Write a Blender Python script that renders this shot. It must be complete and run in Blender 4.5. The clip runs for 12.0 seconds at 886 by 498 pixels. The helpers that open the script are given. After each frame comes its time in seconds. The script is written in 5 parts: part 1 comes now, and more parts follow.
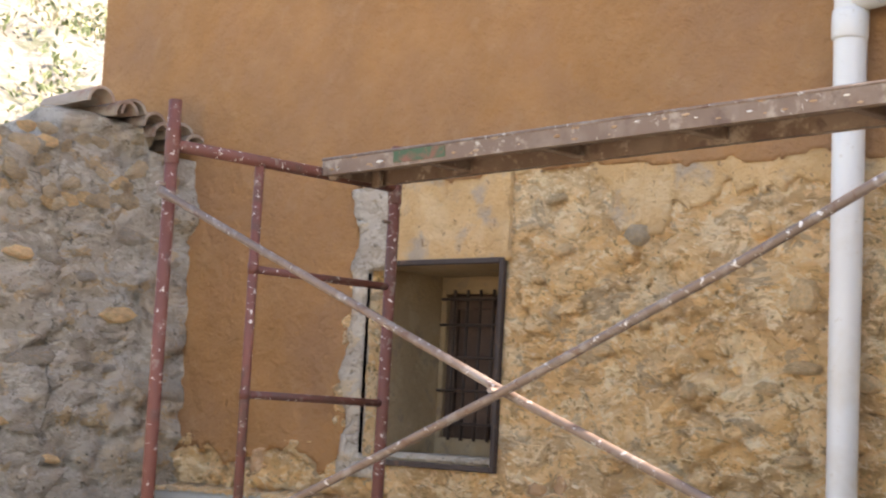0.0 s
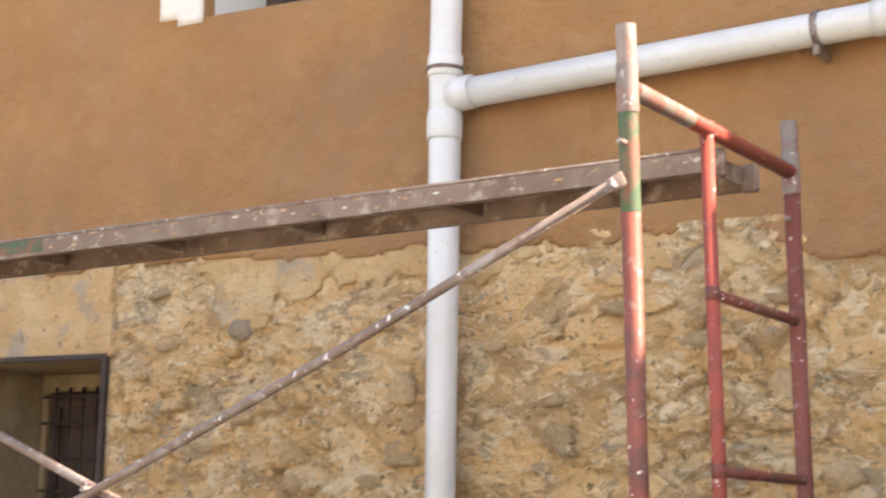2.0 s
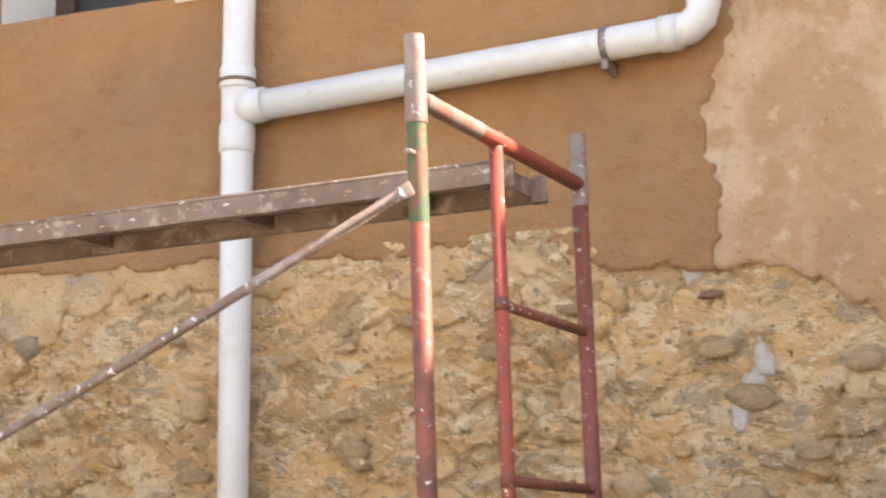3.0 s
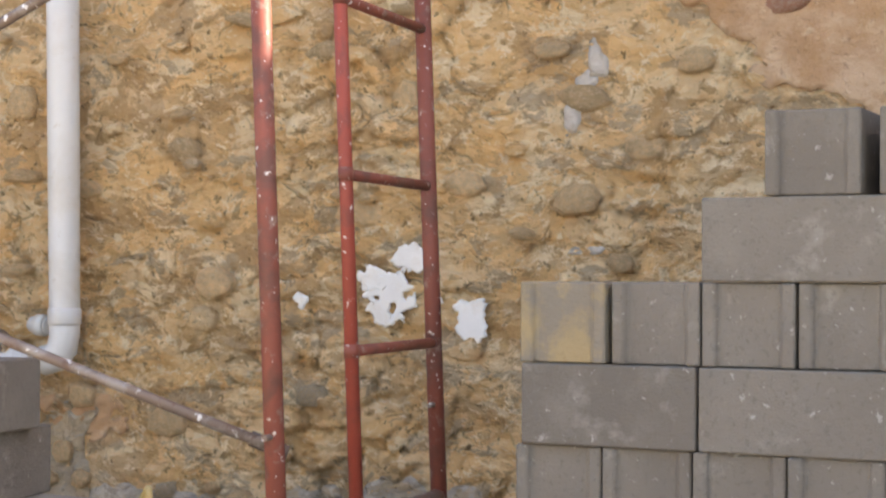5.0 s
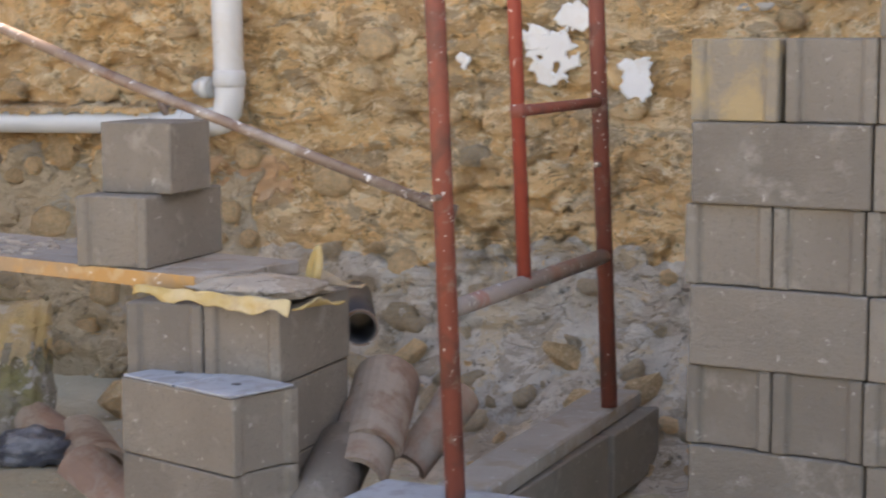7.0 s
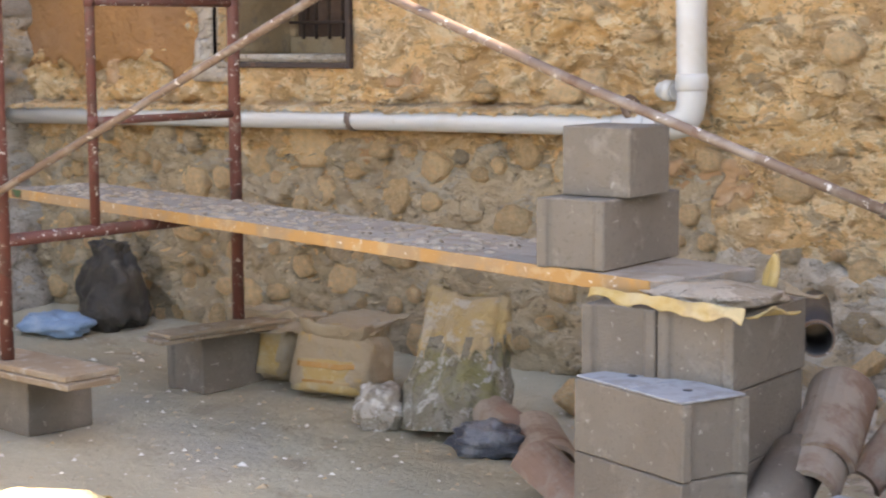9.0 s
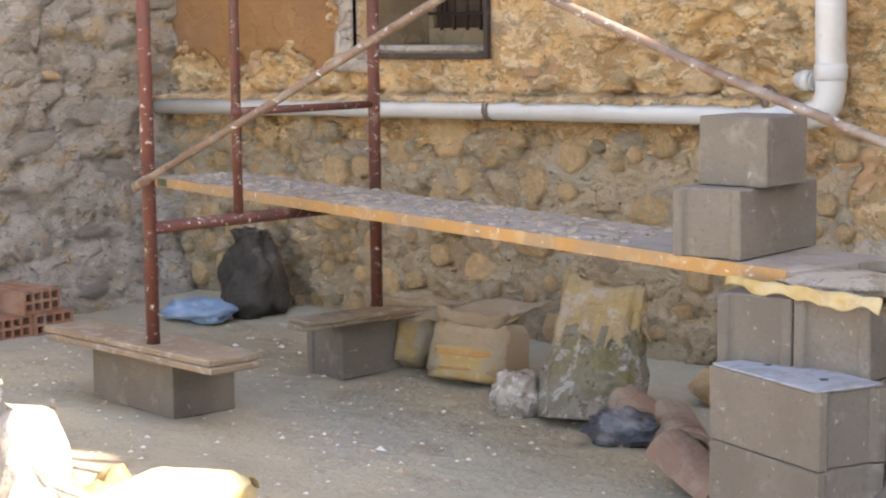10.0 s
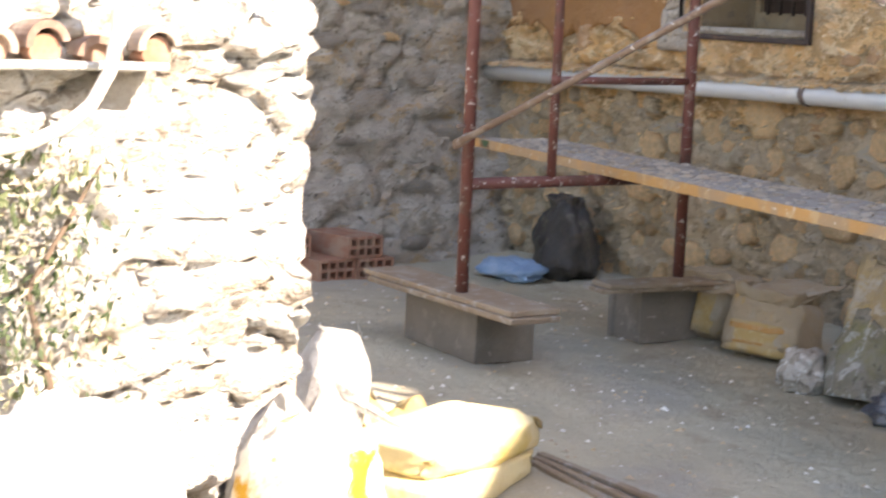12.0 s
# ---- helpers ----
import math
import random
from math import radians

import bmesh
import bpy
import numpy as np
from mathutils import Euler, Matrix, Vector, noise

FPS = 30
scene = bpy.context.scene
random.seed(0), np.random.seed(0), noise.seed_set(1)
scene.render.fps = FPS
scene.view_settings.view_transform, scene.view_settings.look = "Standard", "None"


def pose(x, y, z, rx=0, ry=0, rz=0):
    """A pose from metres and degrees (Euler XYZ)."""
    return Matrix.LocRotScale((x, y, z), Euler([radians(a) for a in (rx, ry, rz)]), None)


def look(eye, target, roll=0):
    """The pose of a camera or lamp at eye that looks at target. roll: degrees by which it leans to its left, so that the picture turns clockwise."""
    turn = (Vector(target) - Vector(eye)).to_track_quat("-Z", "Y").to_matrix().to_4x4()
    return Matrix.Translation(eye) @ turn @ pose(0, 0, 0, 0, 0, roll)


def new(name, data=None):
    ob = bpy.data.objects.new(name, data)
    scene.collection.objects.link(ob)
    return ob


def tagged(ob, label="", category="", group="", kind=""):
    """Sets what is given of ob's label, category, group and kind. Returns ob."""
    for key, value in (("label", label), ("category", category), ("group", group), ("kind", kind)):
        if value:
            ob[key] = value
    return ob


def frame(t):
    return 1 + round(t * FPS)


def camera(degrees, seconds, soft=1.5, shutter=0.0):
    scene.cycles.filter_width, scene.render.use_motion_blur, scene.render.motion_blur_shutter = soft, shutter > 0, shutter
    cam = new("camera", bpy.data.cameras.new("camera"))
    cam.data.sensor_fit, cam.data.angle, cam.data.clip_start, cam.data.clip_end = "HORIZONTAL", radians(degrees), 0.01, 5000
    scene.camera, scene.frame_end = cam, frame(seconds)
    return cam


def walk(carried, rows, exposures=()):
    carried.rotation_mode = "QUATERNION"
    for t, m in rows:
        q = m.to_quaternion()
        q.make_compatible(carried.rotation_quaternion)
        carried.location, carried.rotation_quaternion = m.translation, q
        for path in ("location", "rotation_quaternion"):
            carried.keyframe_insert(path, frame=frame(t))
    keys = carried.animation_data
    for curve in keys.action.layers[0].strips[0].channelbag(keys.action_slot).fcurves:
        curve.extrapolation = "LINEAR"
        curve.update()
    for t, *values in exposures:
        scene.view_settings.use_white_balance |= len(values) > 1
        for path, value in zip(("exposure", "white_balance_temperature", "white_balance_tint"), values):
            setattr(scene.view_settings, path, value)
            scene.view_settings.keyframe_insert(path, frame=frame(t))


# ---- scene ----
cam = camera(28.2, 12.0, soft=2.0, shutter=0.3)
PATH = [
    (0, (-0.052, -5.091, 1.297), (-1.431, -3.656, 1.494), 3.2),
    (0.5, (-0.031, -5.11, 1.291), (-1.344, -3.612, 1.467), 2.8),
    (1, (0.0, -5.133, 1.291), (-1.225, -3.562, 1.467), 2.3),
    (1.5, (-0.009, -5.105, 1.286), (-1.139, -3.471, 1.519), 2.0),
    (2, (0.015, -5.074, 1.294), (-1.02, -3.393, 1.616), 1.5),
    (2.5, (0.021, -5.06, 1.289), (-0.911, -3.329, 1.652), 0.9),
    (3, (0.031, -5.037, 1.279), (-0.806, -3.254, 1.626), 0.3),
    (3.5, (0.027, -5.026, 1.255), (-0.732, -3.198, 1.536), 0.0),
    (3.7, (0.026, -5.028, 1.253), (-0.713, -3.187, 1.506), -0.1),
    (5.3, (-0.006, -5.047, 1.225), (-0.664, -3.159, 1.208), 0.2),
    (5.5, (-0.008, -5.048, 1.225), (-0.666, -3.159, 1.18), 0.1),
    (6, (-0.011, -5.04, 1.222), (-0.678, -3.158, 1.092), 0.1),
    (6.5, (-0.021, -5.035, 1.221), (-0.738, -3.178, 1.022), -0.1),
    (7, (-0.038, -5.036, 1.224), (-0.857, -3.227, 0.983), -0.3),
    (7.5, (-0.057, -5.018, 1.215), (-0.991, -3.267, 0.965), -0.4),
    (7.7, (-0.062, -5.02, 1.216), (-1.042, -3.295, 0.967), -0.5),
    (9.3, (-0.009, -5.039, 1.25), (-1.312, -3.541, 1.008), -0.4),
    (9.5, (-0.001, -5.042, 1.253), (-1.327, -3.564, 1.009), -0.5),
    (10, (0.013, -5.085, 1.244), (-1.361, -3.652, 0.994), -0.6),
    (10.5, (0.066, -5.125, 1.247), (-1.35, -3.736, 0.995), -0.5),
    (11, (0.143, -5.145, 1.25), (-1.328, -3.811, 1.011), 0.6),
    (11.5, (0.238, -5.186, 1.241), (-1.302, -3.932, 1.011), 1.9),
    (12, (0.298, -5.214, 1.234), (-1.316, -4.067, 0.954), 2.6),
]
EXPO = [(0.0, 1.96, 7700, 20), (1.5, 2.06, 7800, 20), (3.7, 2.12, 7900, 20), (5.4, 2.06, 7900, 20), (6.0, 2.04, 7900, 20), (6.8, 2.06, 8000, 20), (7.5, 2.37, 8200, 20), (10.2, 2.42, 8200, 20), (11.2, 2.40, 7700, 18), (11.6, 2.40, 7600, 18), (12.0, 2.04, 7400, 18)]
walk(cam, [(t, look(eye, target, roll)) for t, eye, target, roll in PATH], EXPO)

# ---- light: the sun stands behind the right end of the house, the yard lies in its shade ----
SUN = Vector((1.0, 0.35, 0.815)).normalized()
world = bpy.data.worlds.new("sky")
scene.world = world
world.use_nodes = True
wn = world.node_tree.nodes
sky = wn.new("ShaderNodeTexSky")
sky.sky_type = "NISHITA"
sky.sun_disc = False
sky.sun_elevation = math.asin(SUN.z)
sky.sun_rotation = math.atan2(SUN.x, SUN.y)
wn["Background"].inputs["Strength"].default_value = 0.15
world.node_tree.links.new(sky.outputs["Color"], wn["Background"].inputs["Color"])
sun_data = bpy.data.lights.new("sun", "SUN")
sun_data.energy, sun_data.angle, sun_data.color = 5.0, radians(0.53), (1.0, 0.94, 0.86)
sun = new("sun", sun_data)
sun.matrix_world = look(SUN * 30, (0, 0, 0))
scene.view_settings.exposure = 0.0


# ---- materials ----
def ramp(nt, fac, stops):
    r = nt.nodes.new("ShaderNodeValToRGB")
    els = r.color_ramp.elements
    while len(els) < len(stops):
        els.new(0.5)
    for e, (p, c) in zip(els, stops):
        e.position, e.color = p, (*c, 1)
    nt.links.new(fac, r.inputs["Fac"])
    return r.outputs["Color"]


def tex(nt, kind, scale, coord, detail=6.0, rough=0.6, distort=0.0):
    n = nt.nodes.new("ShaderNodeTexNoise" if kind == "noise" else "ShaderNodeTexVoronoi")
    n.inputs["Scale"].default_value = scale
    nt.links.new(coord, n.inputs["Vector"])
    if kind == "noise":
        n.inputs["Detail"].default_value = detail
        n.inputs["Roughness"].default_value = rough
        n.inputs["Distortion"].default_value = distort
        return n.outputs["Fac"]
    n.feature = "DISTANCE_TO_EDGE" if kind == "edge" else "F1"
    return n.outputs["Distance" if kind == "edge" else "Color"]


def mix(nt, fac, a, b, mode="MIX"):
    m = nt.nodes.new("ShaderNodeMix")
    m.data_type, m.blend_type = "RGBA", mode
    for sock, val in ((m.inputs[0], fac), (m.inputs[6], a), (m.inputs[7], b)):
        if isinstance(val, (int, float)):
            sock.default_value = val
        elif isinstance(val, tuple):
            sock.default_value = (*val, 1)
        else:
            nt.links.new(val, sock)
    return m.outputs[2]


def mat(name, base, spots=(), rough=0.9, metal=0.0, bump=((30, 0.3),), depth=0.004, vary=0.12, space="Object", spec=0.3):
    """base: colour. spots: (scale, low, high, colour, strength). bump: (scale, weight) of noises."""
    m = bpy.data.materials.new(name)
    m.use_nodes = True
    nt = m.node_tree
    b = nt.nodes["Principled BSDF"]
    tc = nt.nodes.new("ShaderNodeTexCoord")
    co = tc.outputs["Object"]
    info = nt.nodes.new("ShaderNodeObjectInfo")
    if space == "World":
        co = nt.nodes.new("ShaderNodeNewGeometry").outputs["Position"]
    else:
        add = nt.nodes.new("ShaderNodeVectorMath")
        add.operation = "MULTIPLY_ADD"
        nt.links.new(info.outputs["Random"], add.inputs[0])
        add.inputs[1].default_value = (7.3, 5.1, 9.7)
        nt.links.new(co, add.inputs[2])
        co = add.outputs[0]
    dark = tuple(c * (1 - vary) for c in base)
    lite = tuple(min(1, c * (1 + vary)) for c in base)
    col = ramp(nt, tex(nt, "noise", 3.0, co), [(0.3, dark), (0.7, lite)])
    if space != "World":
        hv = nt.nodes.new("ShaderNodeHueSaturation")
        mr = nt.nodes.new("ShaderNodeMapRange")
        nt.links.new(info.outputs["Random"], mr.inputs[0])
        mr.inputs[3].default_value, mr.inputs[4].default_value = 1 - vary, 1 + vary
        nt.links.new(mr.outputs[0], hv.inputs["Value"])
        nt.links.new(col, hv.inputs["Color"])
        col = hv.outputs["Color"]
    for scale, lo, hi, c, s in spots:
        f = ramp(nt, tex(nt, "noise", scale, co, 8.0, 0.62, 0.3), [(lo, (0, 0, 0)), (hi, (s, s, s))])
        col = mix(nt, f, col, c)
    nt.links.new(col, b.inputs["Base Color"])
    b.inputs["Roughness"].default_value, b.inputs["Metallic"].default_value = rough, metal
    b.inputs["Specular IOR Level"].default_value = spec
    if bump:
        tot = None
        for scale, w in bump:
            h = tex(nt, "noise", scale, co, 8.0, 0.65)
            mu = nt.nodes.new("ShaderNodeMath")
            mu.operation = "MULTIPLY_ADD"
            nt.links.new(h, mu.inputs[0])
            mu.inputs[1].default_value = w
            if tot is None:
                mu.inputs[2].default_value = 0.0
            else:
                nt.links.new(tot, mu.inputs[2])
            tot = mu.outputs[0]
        bp = nt.nodes.new("ShaderNodeBump")
        bp.inputs["Strength"].default_value = 1.0
        bp.inputs["Distance"].default_value = depth
        nt.links.new(tot, bp.inputs["Height"])
        nt.links.new(bp.outputs["Normal"], b.inputs["Normal"])
    return m


OCHRE = mat("ochre_plaster", (0.345, 0.178, 0.073), [(1.1, 0.45, 0.68, (0.285, 0.160, 0.092), 0.8), (3.5, 0.52, 0.66, (0.385, 0.215, 0.10), 0.5), (8, 0.58, 0.68, (0.39, 0.235, 0.12), 0.35), (24, 0.66, 0.70, (0.25, 0.135, 0.07), 0.5)],
            bump=((2.5, 1.3), (8, 0.5), (30, 0.05), (110, 0.02)), depth=0.06, space="World")
PALE = mat("pale_render", (0.47, 0.285, 0.155), [(2.5, 0.48, 0.60, (0.58, 0.41, 0.27), 0.9), (7, 0.54, 0.64, (0.43, 0.25, 0.115), 0.7), (16, 0.58, 0.66, (0.62, 0.46, 0.31), 0.6), (40, 0.62, 0.67, (0.29, 0.18, 0.11), 0.6)],
           bump=((5, 1.0), (24, 0.4), (90, 0.15)), depth=0.04, space="World")
def masonry(name, base, buff, dark, grey, depth, grain=9.0, joint=0.035, joint_dark=0.55):
    """Mud-bedded rubble: stone-sized cells of differing tint, thin crevices painted dark with shade, buff and grey
    patches, broken relief.
    """
    m = bpy.data.materials.new(name)
    m.use_nodes = True
    nt = m.node_tree
    b = nt.nodes["Principled BSDF"]
    pos = nt.nodes.new("ShaderNodeNewGeometry").outputs["Position"]
    warp = nt.nodes.new("ShaderNodeTexNoise")
    warp.inputs["Scale"].default_value, warp.inputs["Detail"].default_value = 5.0, 3.0
    nt.links.new(pos, warp.inputs["Vector"])
    add = nt.nodes.new("ShaderNodeVectorMath")
    add.operation = "MULTIPLY_ADD"
    nt.links.new(warp.outputs["Color"], add.inputs[0])
    add.inputs[1].default_value = (0.12, 0.12, 0.12)
    nt.links.new(pos, add.inputs[2])
    co = add.outputs[0]
    flat = nt.nodes.new("ShaderNodeMapping")
    flat.inputs["Scale"].default_value = (1.0, 1.0, 1.6)
    nt.links.new(co, flat.inputs["Vector"])
    co = flat.outputs[0]
    cell = tex(nt, "cell", grain, co)
    bw = nt.nodes.new("ShaderNodeRGBToBW")
    nt.links.new(cell, bw.inputs[0])
    tint = ramp(nt, bw.outputs[0], [(0.22, dark), (0.40, base), (0.6, base), (0.78, buff)])
    chip = nt.nodes.new("ShaderNodeRGBToBW")
    nt.links.new(tex(nt, "cell", grain * 2.4, co), chip.inputs[0])
    small = ramp(nt, chip.outputs[0], [(0.22, tuple(v * 0.8 for v in dark)), (0.36, base), (0.64, base), (0.80, buff)])
    tint = mix(nt, 0.45, tint, small)
    soft = ramp(nt, tex(nt, "noise", 2.2, pos), [(0.35, (0.15, 0.15, 0.15)), (0.65, (0.85, 0.85, 0.85))])
    col = mix(nt, soft, base, tint)
    for scale, lo, hi, c, s in ((3.0, 0.50, 0.62, buff, 0.6), (1.7, 0.53, 0.62, grey, 0.4), (9, 0.545, 0.585, buff, 0.8), (6, 0.56, 0.595, grey, 0.75), (4.5, 0.55, 0.58, dark, 0.7), (16, 0.575, 0.605, dark, 0.75), (24, 0.575, 0.61, buff, 0.7)):
        f = ramp(nt, tex(nt, "noise", scale, co, 8.0, 0.65, 0.4), [(lo, (0, 0, 0)), (hi, (s, s, s))])
        col = mix(nt, f, col, c)
    edge = tex(nt, "edge", grain, co)
    fine = tex(nt, "edge", grain * 2.3, co)
    lump = tex(nt, "noise", 16.0, co, 9.0, 0.68)
    # crevices open only in places; the shade inside them is painted dark
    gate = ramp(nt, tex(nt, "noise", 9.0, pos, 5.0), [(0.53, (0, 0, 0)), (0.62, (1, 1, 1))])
    crack_shade = ramp(nt, edge, [(0.0, (joint_dark,) * 3), (joint, (0, 0, 0))])
    crack_shade = mix(nt, 1.0, crack_shade, gate, "MULTIPLY")
    col = mix(nt, crack_shade, col, tuple(v * 0.30 for v in dark))
    # small holes drawn by colour alone, their inner shade as dark specks
    pit_shade = ramp(nt, tex(nt, "noise", 34.0, pos, 6.0, 0.6), [(0.61, (0, 0, 0)), (0.67, (0.75, 0.75, 0.75))])
    col = mix(nt, pit_shade, col, tuple(v * 0.4 for v in dark))
    nt.links.new(col, b.inputs["Base Color"])
    b.inputs["Roughness"].default_value, b.inputs["Specular IOR Level"].default_value = 0.95, 0.2
    height = None
    e1 = mix(nt, gate, (1.0, 1.0, 1.0), ramp(nt, edge, [(0.0, (0, 0, 0)), (0.12, (1, 1, 1))]))
    gate2 = ramp(nt, tex(nt, "noise", 13.0, pos, 4.0), [(0.50, (0, 0, 0)), (0.58, (1, 1, 1))])
    e2 = mix(nt, gate2, (1.0, 1.0, 1.0), ramp(nt, fine, [(0.0, (0, 0, 0)), (0.10, (1, 1, 1))]))
    big = tex(nt, "noise", 6.0, co, 6.0, 0.6)
    grit = tex(nt, "noise", 70.0, pos, 6.0, 0.7)
    for src, w in ((e1, 0.30), (e2, 0.10), (lump, 0.75), (big, 1.2), (bw.outputs[0], 0.55), (chip.outputs[0], 0.30), (grit, 0.22)):
        mu = nt.nodes.new("ShaderNodeMath")
        mu.operation = "MULTIPLY_ADD"
        nt.links.new(src, mu.inputs[0])
        mu.inputs[1].default_value = w
        if height is None:
            mu.inputs[2].default_value = 0.0
        else:
            nt.links.new(height, mu.inputs[2])
        height = mu.outputs[0]
    bp = nt.nodes.new("ShaderNodeBump")
    bp.inputs["Strength"].default_value, bp.inputs["Distance"].default_value = 1.0, depth
    nt.links.new(height, bp.inputs["Height"])
    nt.links.new(bp.outputs["Normal"], b.inputs["Normal"])
    return m


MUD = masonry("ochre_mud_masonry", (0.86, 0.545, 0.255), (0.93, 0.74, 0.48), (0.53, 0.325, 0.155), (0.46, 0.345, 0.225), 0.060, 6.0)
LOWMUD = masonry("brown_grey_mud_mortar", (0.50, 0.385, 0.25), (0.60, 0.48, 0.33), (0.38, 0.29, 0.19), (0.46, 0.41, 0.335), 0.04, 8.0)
SKIM = mat("thin_ochre_skim", (0.60, 0.385, 0.185), [(4, 0.46, 0.60, (0.68, 0.49, 0.28), 0.8), (5, 0.55, 0.64, (0.38, 0.33, 0.27), 0.7), (9, 0.60, 0.68, (0.44, 0.27, 0.12), 0.7), (34, 0.63, 0.67, (0.25, 0.16, 0.09), 0.8)], bump=((6, 1.0), (20, 0.5), (70, 0.2)), depth=0.05, space="World")
CEMENT = masonry("grey_cement_mortar", (0.58, 0.50, 0.41), (0.68, 0.61, 0.51), (0.42, 0.34, 0.255), (0.66, 0.51, 0.33), 0.05, 8.0)
ROUGHCAST = masonry("grey_roughcast", (0.49, 0.44, 0.37), (0.58, 0.53, 0.45), (0.38, 0.33, 0.27), (0.56, 0.40, 0.23), 0.06, 5.0)
# stone standing in the sun: part of the sun's brightness lifted into its colour
SUNSTONE = mat("sun_brightened_dry_stone", (0.77, 0.74, 0.68), [(5, 0.5, 0.65, (0.80, 0.78, 0.73), 0.8), (12, 0.66, 0.74, (0.42, 0.35, 0.26), 0.6)], bump=((8, 1.0), (30, 0.5)), depth=0.05)
STONE = mat("buff_fieldstone", (0.76, 0.525, 0.285), [(9, 0.5, 0.65, (0.82, 0.63, 0.40), 0.8), (25, 0.62, 0.72, (0.24, 0.16, 0.09), 0.6)], bump=((14, 1.0), (50, 0.4)), depth=0.02, vary=0.22)
GREYSTONE = mat("grey_fieldstone", (0.54, 0.43, 0.30), [(9, 0.47, 0.60, (0.54, 0.44, 0.31), 0.8), (12, 0.53, 0.62, (0.60, 0.41, 0.20), 0.8)], bump=((14, 1.0), (50, 0.4)), depth=0.02, vary=0.22)
ROUGHSTONE = mat("mortar_smeared_stone", (0.50, 0.45, 0.375), [(7, 0.48, 0.60, (0.54, 0.48, 0.41), 0.8), (12, 0.53, 0.62, (0.38, 0.31, 0.24), 0.8), (5, 0.56, 0.64, (0.58, 0.42, 0.25), 0.6)], bump=((14, 1.0), (50, 0.4)), depth=0.03, vary=0.15)
GROUND = mat("dusty_yard_floor", (0.445, 0.405, 0.30), [(1.5, 0.45, 0.65, (0.50, 0.45, 0.325), 0.8), (4, 0.55, 0.66, (0.35, 0.285, 0.20), 0.7), (0.8, 0.5, 0.6, (0.40, 0.37, 0.31), 0.7), (35, 0.62, 0.67, (0.60, 0.56, 0.48), 0.7), (80, 0.62, 0.68, (0.22, 0.18, 0.13), 0.6)],
             bump=((6, 1.0), (40, 0.3), (140, 0.12)), depth=0.03, space="World")
BLOCK = mat("concrete_block", (0.205, 0.180, 0.150), [(6, 0.5, 0.68, (0.24, 0.217, 0.185), 0.7), (11, 0.57, 0.68, (0.33, 0.305, 0.265), 0.6), (80, 0.56, 0.66, (0.165, 0.145, 0.12), 0.6), (45, 0.64, 0.69, (0.47, 0.45, 0.41), 0.6)], bump=((60, 1.0), (200, 0.6)), depth=0.006, vary=0.10)
BLOCK_STAIN = mat("mortar_stained_block", (0.33, 0.25, 0.14), [(7, 0.44, 0.56, (0.225, 0.197, 0.16), 0.9)], bump=((60, 1.0),), depth=0.006)
PVC = mat("white_pvc", (0.60, 0.60, 0.585), [(4, 0.52, 0.68, (0.52, 0.48, 0.41), 0.6), (30, 0.62, 0.68, (0.42, 0.36, 0.28), 0.4)], rough=0.35, bump=((3, 0.2),), depth=0.002, vary=0.03, spec=0.5)
REDPAINT = mat("chipped_red_scaffold_paint", (0.225, 0.067, 0.046), [(9, 0.50, 0.62, (0.13, 0.060, 0.046), 0.8), (22, 0.58, 0.66, (0.27, 0.19, 0.155), 0.7), (55, 0.635, 0.665, (0.75, 0.70, 0.65), 0.9)], rough=0.55, bump=((40, 1.0),), depth=0.002)
REDBRIGHT = mat("bright_red_scaffold_paint", (0.29, 0.06, 0.040), [(14, 0.52, 0.64, (0.21, 0.06, 0.045), 0.8), (55, 0.64, 0.67, (0.70, 0.62, 0.56), 0.9)], rough=0.5, bump=((40, 1.0),), depth=0.002)
# worn paint whose paleness also carries the sun's glare on the second frame
WORNGLARE = mat("worn_and_glare_scaffold_paint", (0.235, 0.19, 0.165), [(9, 0.50, 0.60, (0.24, 0.10, 0.075), 0.8), (20, 0.56, 0.64, (0.16, 0.13, 0.11), 0.7), (40, 0.60, 0.66, (0.62, 0.60, 0.57), 0.8)], rough=0.5, bump=((40, 1.0),), depth=0.002)
OLDRED = mat("dull_brown_red_scaffold_paint", (0.150, 0.056, 0.044), [(9, 0.50, 0.62, (0.11, 0.060, 0.048), 0.8), (22, 0.58, 0.66, (0.24, 0.18, 0.15), 0.7), (50, 0.61, 0.65, (0.75, 0.70, 0.65), 0.9)], rough=0.55, bump=((40, 1.0),), depth=0.002)
GREENPAINT = mat("faded_green_paint", (0.065, 0.115, 0.06), [(12, 0.5, 0.6, (0.25, 0.09, 0.06), 0.8)], rough=0.6, bump=((40, 1.0),), depth=0.002)
GALV = mat("splashed_steel_tube", (0.20, 0.145, 0.115), [(10, 0.52, 0.62, (0.32, 0.28, 0.25), 0.8), (24, 0.56, 0.64, (0.15, 0.085, 0.06), 0.8), (45, 0.61, 0.65, (0.75, 0.73, 0.70), 0.9)], rough=0.5, metal=0.2, bump=((40, 1.0),), depth=0.002)
DECK = mat("rusty_splashed_deck_steel", (0.185, 0.125, 0.092), [(5, 0.47, 0.62, (0.27, 0.205, 0.16), 0.8), (12, 0.56, 0.64, (0.40, 0.33, 0.265), 0.8), (9, 0.56, 0.64, (0.13, 0.08, 0.06), 0.8), (26, 0.63, 0.68, (0.60, 0.54, 0.46), 0.7)], rough=0.6, metal=0.1, bump=((30, 1.0),), depth=0.003)
